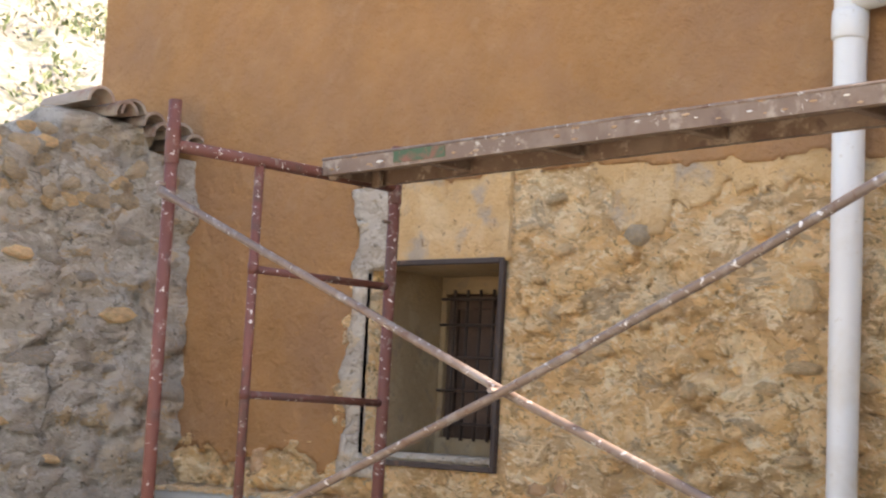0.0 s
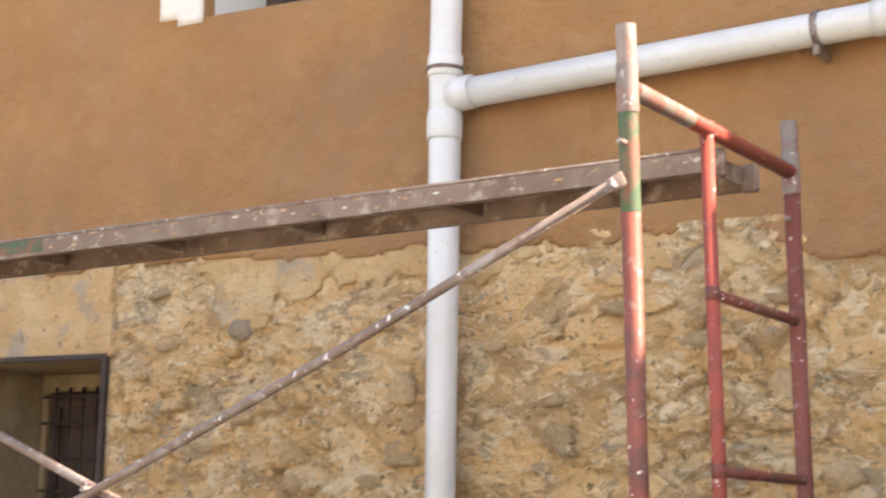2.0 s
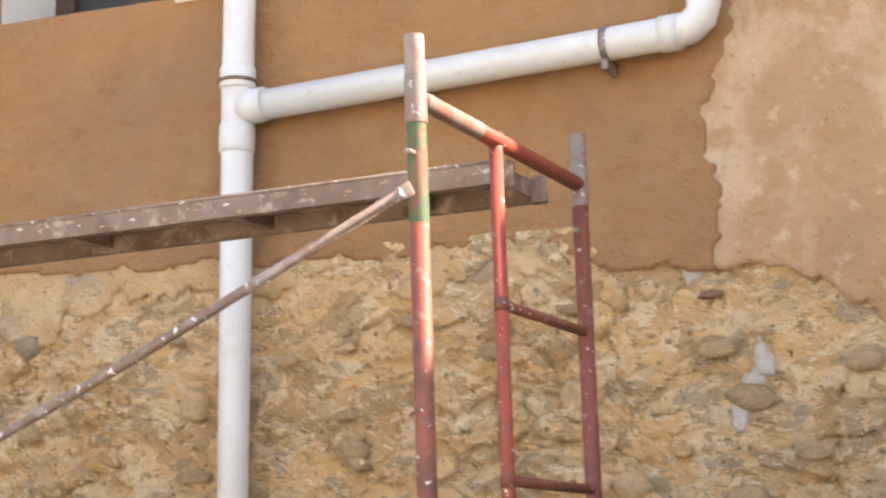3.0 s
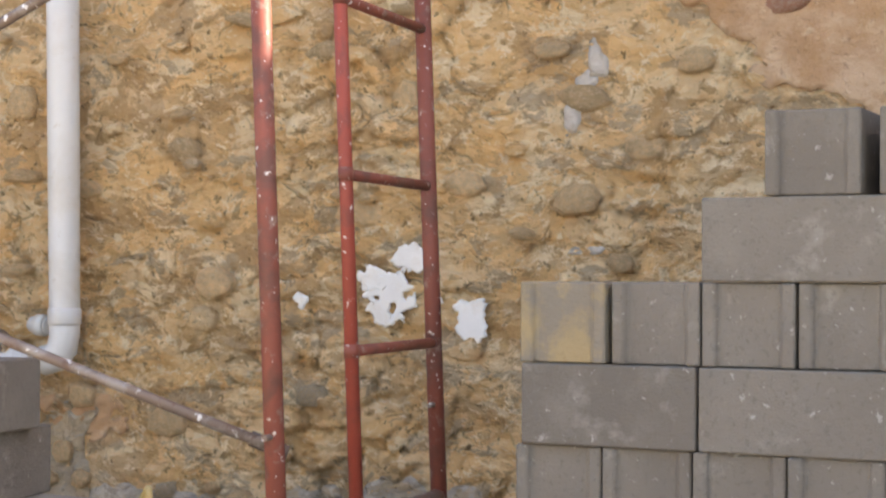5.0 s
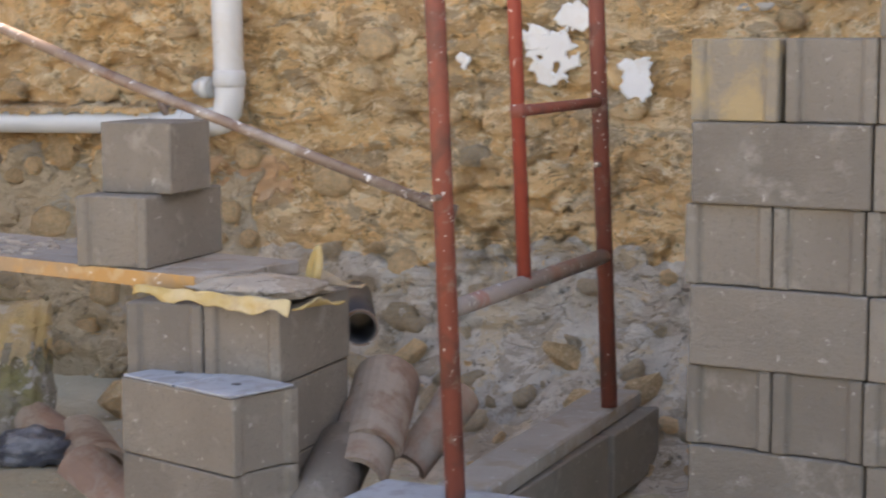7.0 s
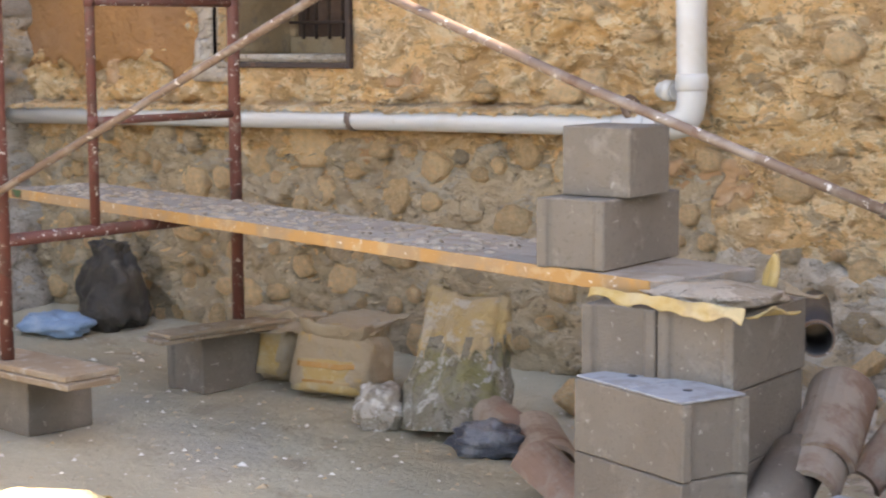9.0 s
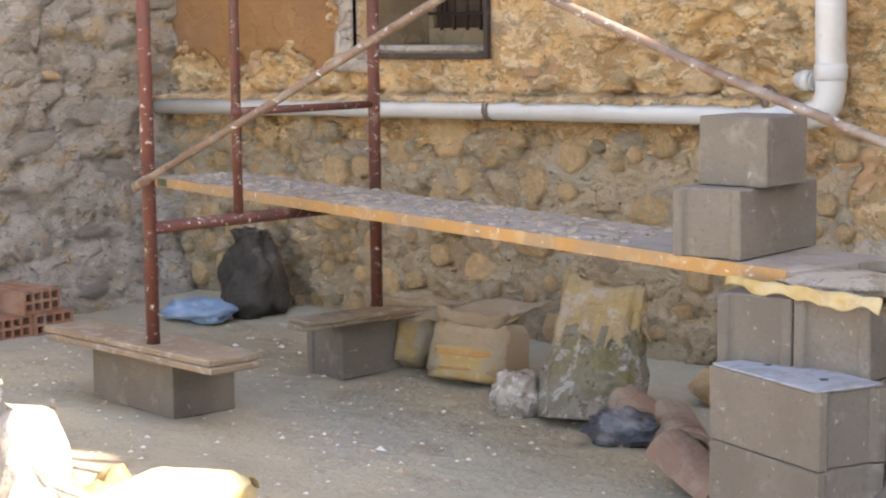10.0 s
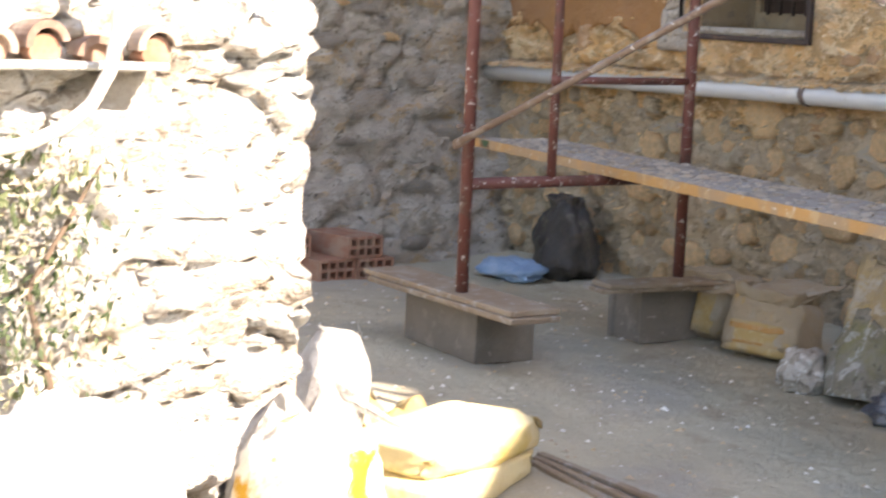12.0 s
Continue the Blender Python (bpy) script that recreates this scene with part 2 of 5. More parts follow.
PLANKTOP = mat("mortar_covered_plank", (0.36, 0.325, 0.285), [(8, 0.5, 0.62, (0.28, 0.22, 0.16), 0.7), (30, 0.6, 0.7, (0.48, 0.46, 0.43), 0.8)], bump=((20, 1.0), (70, 0.5)), depth=0.01)
YELLOWEDGE = mat("yellow_painted_plank_edge", (0.45, 0.255, 0.095), [(6, 0.45, 0.56, (0.36, 0.25, 0.15), 0.9), (16, 0.56, 0.64, (0.52, 0.38, 0.22), 0.7), (40, 0.62, 0.66, (0.72, 0.68, 0.60), 0.8)], rough=0.7, bump=((30, 1.0),), depth=0.003)
WOOD = mat("weathered_board", (0.255, 0.19, 0.13), [(6, 0.48, 0.60, (0.33, 0.27, 0.20), 0.8), (16, 0.55, 0.62, (0.40, 0.36, 0.31), 0.7), (40, 0.6, 0.7, (0.18, 0.12, 0.08), 0.6)], bump=((20, 1.0), (80, 0.5)), depth=0.006)
IRON = mat("dark_iron", (0.055, 0.04, 0.035), [(20, 0.6, 0.7, (0.16, 0.09, 0.06), 0.7), (70, 0.70, 0.75, (0.5, 0.45, 0.4), 0.7)], rough=0.6, bump=((40, 1.0),), depth=0.002)
DARKWOOD = mat("dark_shutter_wood", (0.07, 0.045, 0.035), [(8, 0.5, 0.65, (0.12, 0.08, 0.06), 0.8)], rough=0.6, bump=((40, 1.0),), depth=0.002)
# plaster of the window recess, darkened and greyed to paint in its shade
REVEAL = mat("shade_painted_plaster", (0.30, 0.215, 0.125), [(5, 0.48, 0.62, (0.36, 0.28, 0.18), 0.8), (12, 0.56, 0.64, (0.22, 0.17, 0.12), 0.7)], bump=((8, 1.0), (40, 0.3)), depth=0.03, space="World")
WHITEWASH = mat("white_lime_plaster", (0.72, 0.69, 0.63), [(6, 0.5, 0.7, (0.64, 0.58, 0.49), 0.7)], bump=((12, 1.0), (60, 0.3)), depth=0.012, space="World")
WHITEPAINT = mat("flat_white_paint", (0.76, 0.74, 0.70), [(9, 0.52, 0.66, (0.66, 0.60, 0.50), 0.7)], bump=((30, 1.0),), depth=0.003, space="World")
CLAY = mat("fired_clay_tile", (0.245, 0.16, 0.12), [(7, 0.42, 0.54, (0.33, 0.275, 0.225), 0.9), (30, 0.6, 0.7, (0.2, 0.14, 0.10), 0.6)], bump=((25, 1.0),), depth=0.006, vary=0.2)
BRICK = mat("red_hollow_brick", (0.31, 0.15, 0.095), [(8, 0.45, 0.6, (0.36, 0.25, 0.18), 0.8)], bump=((40, 1.0),), depth=0.004)
PAPER = mat("cement_paper", (0.39, 0.305, 0.205), [(6, 0.5, 0.62, (0.42, 0.36, 0.28), 0.8), (14, 0.6, 0.7, (0.52, 0.33, 0.10), 0.7)], rough=0.8, bump=((10, 1.0), (40, 0.4)), depth=0.02)
YELLOWPAPER = mat("yellow_cement_paper", (0.44, 0.32, 0.13), [(6, 0.45, 0.58, (0.55, 0.45, 0.27), 0.8), (14, 0.56, 0.66, (0.40, 0.30, 0.18), 0.7)], rough=0.8, bump=((10, 1.0),), depth=0.015)
ORANGE = mat("orange_yellow_sack", (0.62, 0.34, 0.03), [(6, 0.40, 0.47, (0.76, 0.72, 0.62), 0.97)], rough=0.6, bump=((10, 1.0),), depth=0.015)
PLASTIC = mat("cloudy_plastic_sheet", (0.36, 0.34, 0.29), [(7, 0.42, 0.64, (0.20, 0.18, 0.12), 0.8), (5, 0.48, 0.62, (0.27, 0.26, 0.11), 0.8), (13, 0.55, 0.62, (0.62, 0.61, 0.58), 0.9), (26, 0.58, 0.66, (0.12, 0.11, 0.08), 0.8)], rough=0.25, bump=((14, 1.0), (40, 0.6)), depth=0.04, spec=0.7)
BLUEBAG = mat("blue_plastic_bag", (0.22, 0.34, 0.50), [(8, 0.5, 0.65, (0.36, 0.45, 0.56), 0.8)], rough=0.45, bump=((14, 1.0),), depth=0.02, spec=0.5)
BLACKBAG = mat("black_plastic_bag", (0.055, 0.048, 0.042), [(6, 0.48, 0.62, (0.11, 0.09, 0.07), 0.8), (14, 0.58, 0.66, (0.16, 0.14, 0.11), 0.7)], rough=0.4, bump=((14, 1.0),), depth=0.03, spec=0.5)
DARKPIPE = mat("dark_grey_pipe", (0.05, 0.05, 0.055), [], rough=0.45, bump=((30, 0.5),), depth=0.002)
GREYDAUB = mat("light_grey_mortar", (0.50, 0.45, 0.39), [(9, 0.5, 0.62, (0.58, 0.53, 0.47), 0.8), (20, 0.56, 0.64, (0.40, 0.34, 0.27), 0.7)], bump=((14, 1.0), (50, 0.4)), depth=0.02, space="World")
BLUESLAB = mat("pale_blue_grey_mortar", (0.31, 0.33, 0.355), [(12, 0.48, 0.60, (0.25, 0.25, 0.25), 0.8)], bump=((50, 1.0),), depth=0.005)
LEAF = mat("sunlit_leaf", (0.075, 0.105, 0.045), [(3, 0.45, 0.65, (0.15, 0.17, 0.085), 0.9)], rough=0.6, bump=(), vary=0.3)
DRYLEAF = mat("dry_grass", (0.36, 0.33, 0.22), [], rough=0.7, bump=(), vary=0.3)
BARK = mat("brown_bark", (0.14, 0.10, 0.07), [], bump=((20, 1.0),), depth=0.01)
CABLE = mat("pale_conduit", (0.62, 0.58, 0.50), [], rough=0.5, bump=((10, 0.4),), depth=0.002)


# ---- building helpers ----
def part(name, bm, material, parent=None, label="", smooth=False, loc=None):
    me = bpy.data.meshes.new(name)
    if smooth:
        for f in bm.faces:
            f.smooth = True
    bm.to_mesh(me)
    bm.free()
    for mm in (material if isinstance(material, (list, tuple)) else [material]):
        me.materials.append(mm)
    ob = new(name, me)
    if parent is not None:
        ob.parent = parent
    if loc is not None:
        ob.matrix_local = loc
    return tagged(ob, label)


def thing(name, label, category, at, group=""):
    ob = new(name)
    ob.empty_display_size = 0.1
    ob.matrix_world = at
    return tagged(ob, label, category, group)


def structure(ob, label, category):
    return tagged(ob, label, category, kind="structure")


def box(bm, x0, x1, y0, y1, z0, z1, bev=0.0, seg=1):
    r = bmesh.ops.create_cube(bm, size=1.0)
    vs = r["verts"]
    for v in vs:
        v.co = Vector(((x0, x1)[v.co.x > 0], (y0, y1)[v.co.y > 0], (z0, z1)[v.co.z > 0]))
    if bev:
        es = list({e for v in vs for e in v.link_edges})
        bmesh.ops.bevel(bm, geom=es, offset=bev, segments=seg, affect="EDGES")
    return bm


def tube(bm, pts, r, seg=14, caps=True, hollow=0.0):
    """A round bar along points; hollow: wall thickness, with open ends."""
    pts = [Vector(p) for p in pts]
    rings, inner = [], []
    up = None
    for i, p in enumerate(pts):
        d = (pts[min(i + 1, len(pts) - 1)] - pts[max(i - 1, 0)]).normalized()
        if up is None:
            up = d.orthogonal().normalized()
        up = (up - d * up.dot(d)).normalized()
        sd = d.cross(up)
        rr = r[i] if isinstance(r, (list, tuple)) else r
        ring = lambda q: [bm.verts.new(p + q * (math.cos(a) * up + math.sin(a) * sd)) for a in [2 * math.pi * k / seg for k in range(seg)]]
        rings.append(ring(rr))
        if hollow:
            inner.append(ring(rr - hollow))
    for rs, flip in ((rings, False), (inner, True)):
        for a, b in zip(rs, rs[1:]):
            for k in range(seg):
                q = [a[k], a[(k + 1) % seg], b[(k + 1) % seg], b[k]]
                f = bm.faces.new(q[::-1] if flip else q)
                f.smooth = True
    for i in (0, -1):
        if hollow:
            for k in range(seg):
                q = [rings[i][k], inner[i][k], inner[i][(k + 1) % seg], rings[i][(k + 1) % seg]]
                bm.faces.new(q if i == 0 else q[::-1])
        elif caps:
            bm.faces.new(rings[i][::-1] if i == 0 else rings[i])
    return bm


def bar(p, q, r, seg=14):
    return tube(bmesh.new(), [p, q], r, seg)


def fbm(x, y, z=0.0, scale=1.0, oct=4):
    return noise.fractal(Vector((x, y, z)) * scale, 1.0, 2.0, oct)


# ---- ground and house ----
def stonework(x, z, size, jut=0.0, sharp=3.4):
    """Outward relief of rubble masonry: cells with sunken joints, each set a little in or out and tilted by chance."""
    w = noise.noise_vector(Vector((x * 3, z * 3, 4.0))) * 0.06 + noise.noise_vector(Vector((x * 14, z * 14, 9.0))) * 0.010
    u, v = (x + w.x) / size, (z + w.z) / (size * 0.62)
    d, p = noise.voronoi(Vector((u, v, 0.0)))
    e = min(1.0, (d[1] - d[0]) * sharp)
    c = p[0]
    q = noise.cell_vector(Vector((c.x * 7.13 + 3.1, c.y * 5.71, 2.0)))
    return e * (2 - e) + jut * (q.x - 0.5 + (u - c.x) * (q.y - 0.5) * 1.6 + (v - c.y) * (q.z - 0.5) * 1.6)


WINDOWS = ((-5.34, -4.61, 1.14, 1.93), (-4.2, -3.36, 3.225, 4.4))


def in_window(x, z, m=0.0):
    return any(a - m < x < b + m and c - m < z < d + m for a, b, c, d in WINDOWS)


def relief(x, z):
    """How far the bare masonry stands out from the wall's plane: smooth mud in places, broken stone and chips in others."""
    low = 1.0 if z < 0.88 else 0.0
    broken = max(0.0, min(1.0, 0.5 + 1.5 * fbm(x, z, 11.0, 1.4, 3)))
    skim = max(0.25, min(1.0, (2.25 - z) * 2.2)) if not low else 1.0
    s = stonework(x, z, 0.17, 1.7, 6.0) - 0.6
    chips = stonework(x + 9, z + 4, 0.075, 1.5, 4.0) - 0.6
    r = skim * ((0.019 + 0.004 * low) * s * (0.25 + 0.95 * broken) + 0.011 * chips * (0.35 + 0.65 * broken))
    r += 0.022 * fbm(x, z, 1.0, 1.6, 3) + skim * (0.012 * fbm(x, z * 1.5, 2.0, 7, 4) + 0.005 * fbm(x, z * 1.4, 7.0, 22, 3))
    pit = fbm(x, z, 5.0, 7, 2)
    r -= 0.06 * max(0.0, pit - 0.42) * skim
    if z > 2.3 or (x < -5.5 and z > 1.2):
        r = min(r, 0.008)
    for a, b, c, d in WINDOWS:
        if a - 0.08 < x < b + 0.08 and c - 0.08 < z < d + 0.08:
            r *= 0.25
    return r


def sheet(name, x0, x1, z0, z1, step, y_of, keep, material, parent, back=0.03, soft_rim=True):
    """A skin on the house wall: a fine grid whose cells are kept by keep(x, z), with its rim turned back into the wall."""
    nx, nz = round((x1 - x0) / step), round((z1 - z0) / step)
    bm = bmesh.new()
    verts = {}

    def vert(i, k):
        if (i, k) not in verts:
            x, z = x0 + (x1 - x0) * i / nx, z0 + (z1 - z0) * k / nz
            verts[i, k] = bm.verts.new((x, y_of(x, z), z))
        return verts[i, k]

    for i in range(nx):
        for k in range(nz):
            x, z = x0 + (x1 - x0) * (i + 0.5) / nx, z0 + (z1 - z0) * (k + 0.5) / nz
            if keep(x, z):
                bm.faces.new((vert(i, k), vert(i + 1, k), vert(i + 1, k + 1), vert(i, k + 1)))
    rim = [e for e in bm.edges if e.is_boundary]
    near = {}
    for e in rim:
        p, q = e.verts
        near.setdefault(p, []).append(q)
        near.setdefault(q, []).append(p)
    for _ in range(1 if soft_rim else 0):
        step_to = {v: sum((w.co for w in ws), Vector()) / len(ws) for v, ws in near.items()}
        for v, c in step_to.items():
            edge_x, edge_z = abs(v.co.x - x0) < 1e-4 or abs(v.co.x - x1) < 1e-4, abs(v.co.z - z0) < 1e-4 or abs(v.co.z - z1) < 1e-4
            if not (edge_x or edge_z):
                v.co.x += 0.5 * (c.x - v.co.x)
                v.co.z += 0.5 * (c.z - v.co.z)
    ext = bmesh.ops.extrude_edge_only(bm, edges=rim)["geom"]
    for v in ext:
        if isinstance(v, bmesh.types.BMVert):
            v.co.y += back
    return part(name, bm, material, parent, smooth=True)


house = structure(thing("house", "old ochre-plastered stone house with bare rubble lower wall", "house", pose(0, 0, 0)), "", "house")


def bare(x, z):
    return -relief(x, z)


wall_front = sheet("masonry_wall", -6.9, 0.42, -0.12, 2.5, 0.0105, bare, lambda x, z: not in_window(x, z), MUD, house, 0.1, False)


# the core of the walls, with the two window openings left free
core = bmesh.new()
for a, b, c, d in ((-7.35, -5.36, -0.3, 7.0), (-5.36, -4.59, -0.3, 1.12), (-5.36, -4.59, 1.95, 7.0), (-4.59, -4.22, -0.3, 7.0), (-4.22, -3.34, -0.3, 3.205),
                   (-4.22, -3.34, 4.42, 7.0), (-3.34, 2.0, -0.3, 7.0)):
    box(core, a, b, 0.07, 0.5, c, d)
box(core, -7.35, -6.9, 0.5, 6.0, -0.3, 7.0)
box(core, 1.55, 2.0, 0.5, 6.0, -0.3, 7.0)
box(core, -7.35, 2.0, 5.6, 6.0, -0.3, 7.0)
part("wall_core", core, OCHRE, house, "ochre rendered masonry wall")
roof = box(bmesh.new(), -7.5, 2.1, -0.06, 6.2, 7.0, 7.15, 0.02)
part("roof", roof, CLAY, house, "flat clay-tiled roof")


def ochre_edge(x, z):
    n1 = 0.05 * fbm(x, z, 3.0, 3, 4) + 0.022 * fbm(x, z, 9.0, 14, 4)
    if x > -1.41 + 1.4 * n1 + 0.02 * math.sin(z * 9):
        return False
    if x < -5.42 + 0.5 * n1:
        return z > 1.11 + 1.5 * n1 * (1 if z < 1.4 else 0)
    top = 2.285 - 0.02 * (x + 4.5) + n1 * 0.8 - (0.09 if -1.95 < x < -1.4 else 0) * max(0, min(1, (x + 1.95) * 4))
    return z > top and not in_window(x, z, 0.0)


def smooth_y(x, z):
    return -0.019 - 0.010 * fbm(x, z, 2.0, 1.3, 3) - 0.004 * fbm(x, z, 6.0, 7, 2)


ochre = sheet("ochre_plaster", -7.36, -1.25, 1.0, 4.5, 0.0155, smooth_y, lambda x, z: ochre_edge(x, z), OCHRE, house, 0.06)


def pale_keep(x, z):
    n1 = 0.07 * fbm(x, z, 4.0, 3, 4) + 0.025 * fbm(x, z, 1.0, 13, 3)
    return x > -1.6 and z > 2.12 - 0.75 * max(0.0, x + 1.15) + 1.5 * n1


def pale_y(x, z):
    if ochre_edge(x + 0.03, z):
        return 0.004
    w = max(0.0, min(1.0, (x + 1.42) * 2.5))
    return (1 - w) * (smooth_y(x, z) + 0.002) + w * (-0.014 - 0.009 * fbm(x, z, 3.0, 4, 4) - 0.25 * max(0, relief(x, z)))


pale = sheet("pale_render", -1.6, 0.42, 1.0, 4.5, 0.0155, pale_y, pale_keep, PALE, house, 0.06)


def grey_keep(x, z):
    n1 = 0.06 * fbm(x, z, 4.0, 4, 4)
    return -5.45 + n1 < x < -5.22 + n1 and 1.05 < z < 2.26 + n1 and not in_window(x, z)


sheet("grey_mortar_strip", -5.6, -5.0, 1.0, 2.4, 0.02, lambda x, z: -0.036 - 0.006 * fbm(x, z, 3.0, 9, 3), grey_keep, CEMENT, house, 0.06)
sheet("lintel_plaster", -5.4, -4.5, 1.92, 2.33, 0.02, lambda x, z: -0.017 - 0.008 * fbm(x, z, 3.0, 7, 4),
      lambda x, z: -5.25 < x < -4.575 + 0.02 * fbm(x, z, 1.0, 9, 2) and 1.945 < z < 2.32 + 0.03 * fbm(x, z, 2.0, 5, 3), SKIM, house, 0.06)


def low_mud(x, z):
    n1 = 0.10 * fbm(x, z, 5.0, 2.2, 4) + 0.04 * fbm(x, z, 3.0, 9, 3)
    return x < -2.95 + n1 and z < 0.80 + n1 * 1.4


sheet("brown_mortar_face", -6.7, -2.7, -0.1, 1.05, 0.018, lambda x, z: -relief(x, z) - 0.008, low_mud, LOWMUD, house, 0.02)


def skim_keep(x, z):
    n1 = fbm(x, z, 21.0, 1.9, 4) + 0.35 * fbm(x, z, 2.0, 9, 3)
    return z > 1.75 and n1 + (z - 2.12) * 3.2 > 0.1 and not pale_keep(x, z) and not ochre_edge(x, z - 0.03) and -4.56 < x and not in_window(x, z, 0.05)


def skim_y(x, z):
    k = max(0.0, min(1.0, (z - 2.06) * 6))
    return (1 - k) * (-relief(x, z) - 0.006) + k * (smooth_y(x, z) + 0.004)


sheet("thin_skim", -4.6, -1.2, 1.7, 2.4, 0.016, skim_y, skim_keep, SKIM, house, 0.015)


def footing(x, z):
    n1 = 0.10 * fbm(x, z, 8.0, 2.2, 4) + 0.04 * fbm(x, z, 2.0, 9, 3)
    return x > -3.05 + n1 and z < 0.56 + n1


sheet("grey_mortar_footing", -3.3, 0.42, -0.1, 0.85, 0.02, lambda x, z: -relief(x, z) - 0.016 - 0.06 * max(0, 0.5 - z) - 0.02 * fbm(x, z, 2, 6, 3), footing, CEMENT, house, 0.08)


def daub(cx, cz, rx, rz, seed):
    def keep(x, z):
        return ((x - cx) / rx) ** 2 + ((z - cz) / rz) ** 2 < 0.80 + 2.0 * fbm(x, z, seed, 13, 4) + 0.8 * fbm(x, z, seed, 40, 3)
    return keep


for i, (cx, cz, rx, rz, m) in enumerate(((-1.945, 1.165, 0.075, 0.085, WHITEPAINT), (-1.865, 1.275, 0.06, 0.05, WHITEPAINT), (-1.685, 1.10, 0.042, 0.06, WHITEPAINT), (-2.235, 1.145, 0.018, 0.032, WHITEPAINT), (-2.005, 1.225, 0.06, 0.035, WHITEPAINT), (-1.73, 1.135, 0.04, 0.02, WHITEPAINT),
                                         (-4.40, 1.07, 0.05, 0.022, PALE), (-4.27, 1.075, 0.022, 0.035, PALE), (-6.0, 1.18, 0.07, 0.13, PALE), (-4.42, 0.80, 0.13, 0.09, PALE),
                                         (-3.02, 0.77, 0.16, 0.07, PALE), (-1.30, 1.86, 0.03, 0.06, GREYDAUB), (-1.33, 1.78, 0.03, 0.06, GREYDAUB), (-1.37, 1.70, 0.025, 0.05, GREYDAUB), (-1.5, 2.14, 0.03, 0.05, GREYDAUB), (-1.31, 1.30, 0.09, 0.018, GREYDAUB))):
    sheet("paint_daub" if m is WHITEPAINT else "mortar_daub", cx - 2 * rx, cx + 2 * rx, cz - 2 * rz, cz + 2 * rz, 0.007 if m is WHITEPAINT else 0.012,
          lambda x, z, m=m: (-0.017 - 0.008 * fbm(x, z, 5, 2.5, 3)) if m is WHITEPAINT else -relief(x, z) - 0.005, daub(cx, cz, rx, rz, i * 3.7), m, house, 0.008)

# lower window: a deep reveal with a dark wooden casement and an iron grille at its back
window_1 = structure(thing("window_1", "small deep-set window with dark iron frame and grille", "window", pose(0, 0, 0)), "", "window")
a, b, c, d = WINDOWS[0]


def reveal(a, b, c, d, depth, thick=0.02, front=0.0):
    bm = bmesh.new()
    box(bm, a - thick, a, front, depth, c - thick, d + thick)
    box(bm, b, b + thick, front, depth, c - thick, d + thick)
    box(bm, a, b, front, depth, d, d + thick)
    box(bm, a, b, front, depth, c - thick, c)
    return bm


part("reveal", reveal(a, b, c, d, 0.5, 0.02, 0.005), REVEAL, window_1, "ochre plastered window reveal, its shade put into the colour")
bm = bmesh.new()
box(bm, a, b, 0.42, 0.5, c, c + 0.10, 0.004)
box(bm, a, b, 0.42, 0.5, d - 0.075, d, 0.004)
box(bm, a, a + 0.03, 0.42, 0.5, c + 0.1, d - 0.075, 0.004)
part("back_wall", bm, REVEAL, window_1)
bm = box(bmesh.new(), a + 0.03, b, 0.46, 0.49, c + 0.10, d - 0.075, 0.003)
casement = part("casement", bm, DARKWOOD, window_1, "dark wooden casement")
for x0, x1, z0, z1 in ((a + 0.03, a + 0.08, c + 0.1, d - 0.08), (a + 0.28, a + 0.34, c + 0.1, d - 0.08), (b - 0.05, b, c + 0.1, d - 0.08), (a + 0.08, b - 0.05, c + 0.1, c + 0.16), (a + 0.08, b - 0.05, d - 0.14, d - 0.08)):
    part("rail", box(bmesh.new(), x0, x1, 0.44, 0.462, z0, z1, 0.003), DARKWOOD, casement)
for k in range(8):
    x = a + 0.10 + k * 0.075
    part("grille_bar", bar((x, 0.40, c + 0.09), (x, 0.40, d - 0.06), 0.007, 8), IRON, window_1)
for z in (c + 0.16, c + 0.30, c + 0.44, c + 0.58, c + 0.69):
    part("grille_bar", bar((a + 0.03, 0.392, z), (b, 0.392, z), 0.006, 8), IRON, window_1)
part("sill_rubble", box(bmesh.new(), a, b, 0.05, 0.41, c, c + 0.03, 0.01), CEMENT, window_1, "grey mortar sill")
for x0, x1, z0, z1 in ((a - 0.018, a, c - 0.022, d + 0.022), (b, b + 0.022, c - 0.022, d + 0.022), (a, b, d, d + 0.022), (a, b, c - 0.022, c)):
    part("iron_frame", box(bmesh.new(), x0, x1, -0.030, -0.004, z0, z1, 0.003), IRON, window_1, "dark iron frame")

# upper window with a whitewashed surround
window_2 = structure(thing("window_2", "upper window with whitewashed surround and dark wood frame", "window", pose(0, 0, 0)), "", "window")
a, b, c, d = WINDOWS[1]
part("reveal", reveal(a, b, c, d, 0.5, 0.02, -0.012), WHITEWASH, window_2, "whitewashed reveal")


def surround(x, z):
    return -4.42 + 0.01 * fbm(x, z, 1, 6, 2) < x < -3.19 and z > 3.225 + 0.015 * fbm(x, z, 1, 5, 3) and not (a < x < b)


sheet("surround", -4.5, -3.1, 3.18, 4.5, 0.03, lambda x, z: smooth_y(x, z) - 0.012, surround, WHITEWASH, window_2, 0.03, False)
for x0, x1 in ((a, a + 0.09), (a + 0.37, a + 0.47), (b - 0.09, b)):
    part("casement_stile", box(bmesh.new(), x0, x1, 0.36, 0.42, c, d, 0.006), DARKWOOD, window_2, "dark brown window stile")
part("pane", box(bmesh.new(), a, b, 0.40, 0.41, c, d), DARKPIPE, window_2, "dark glossy window pane")

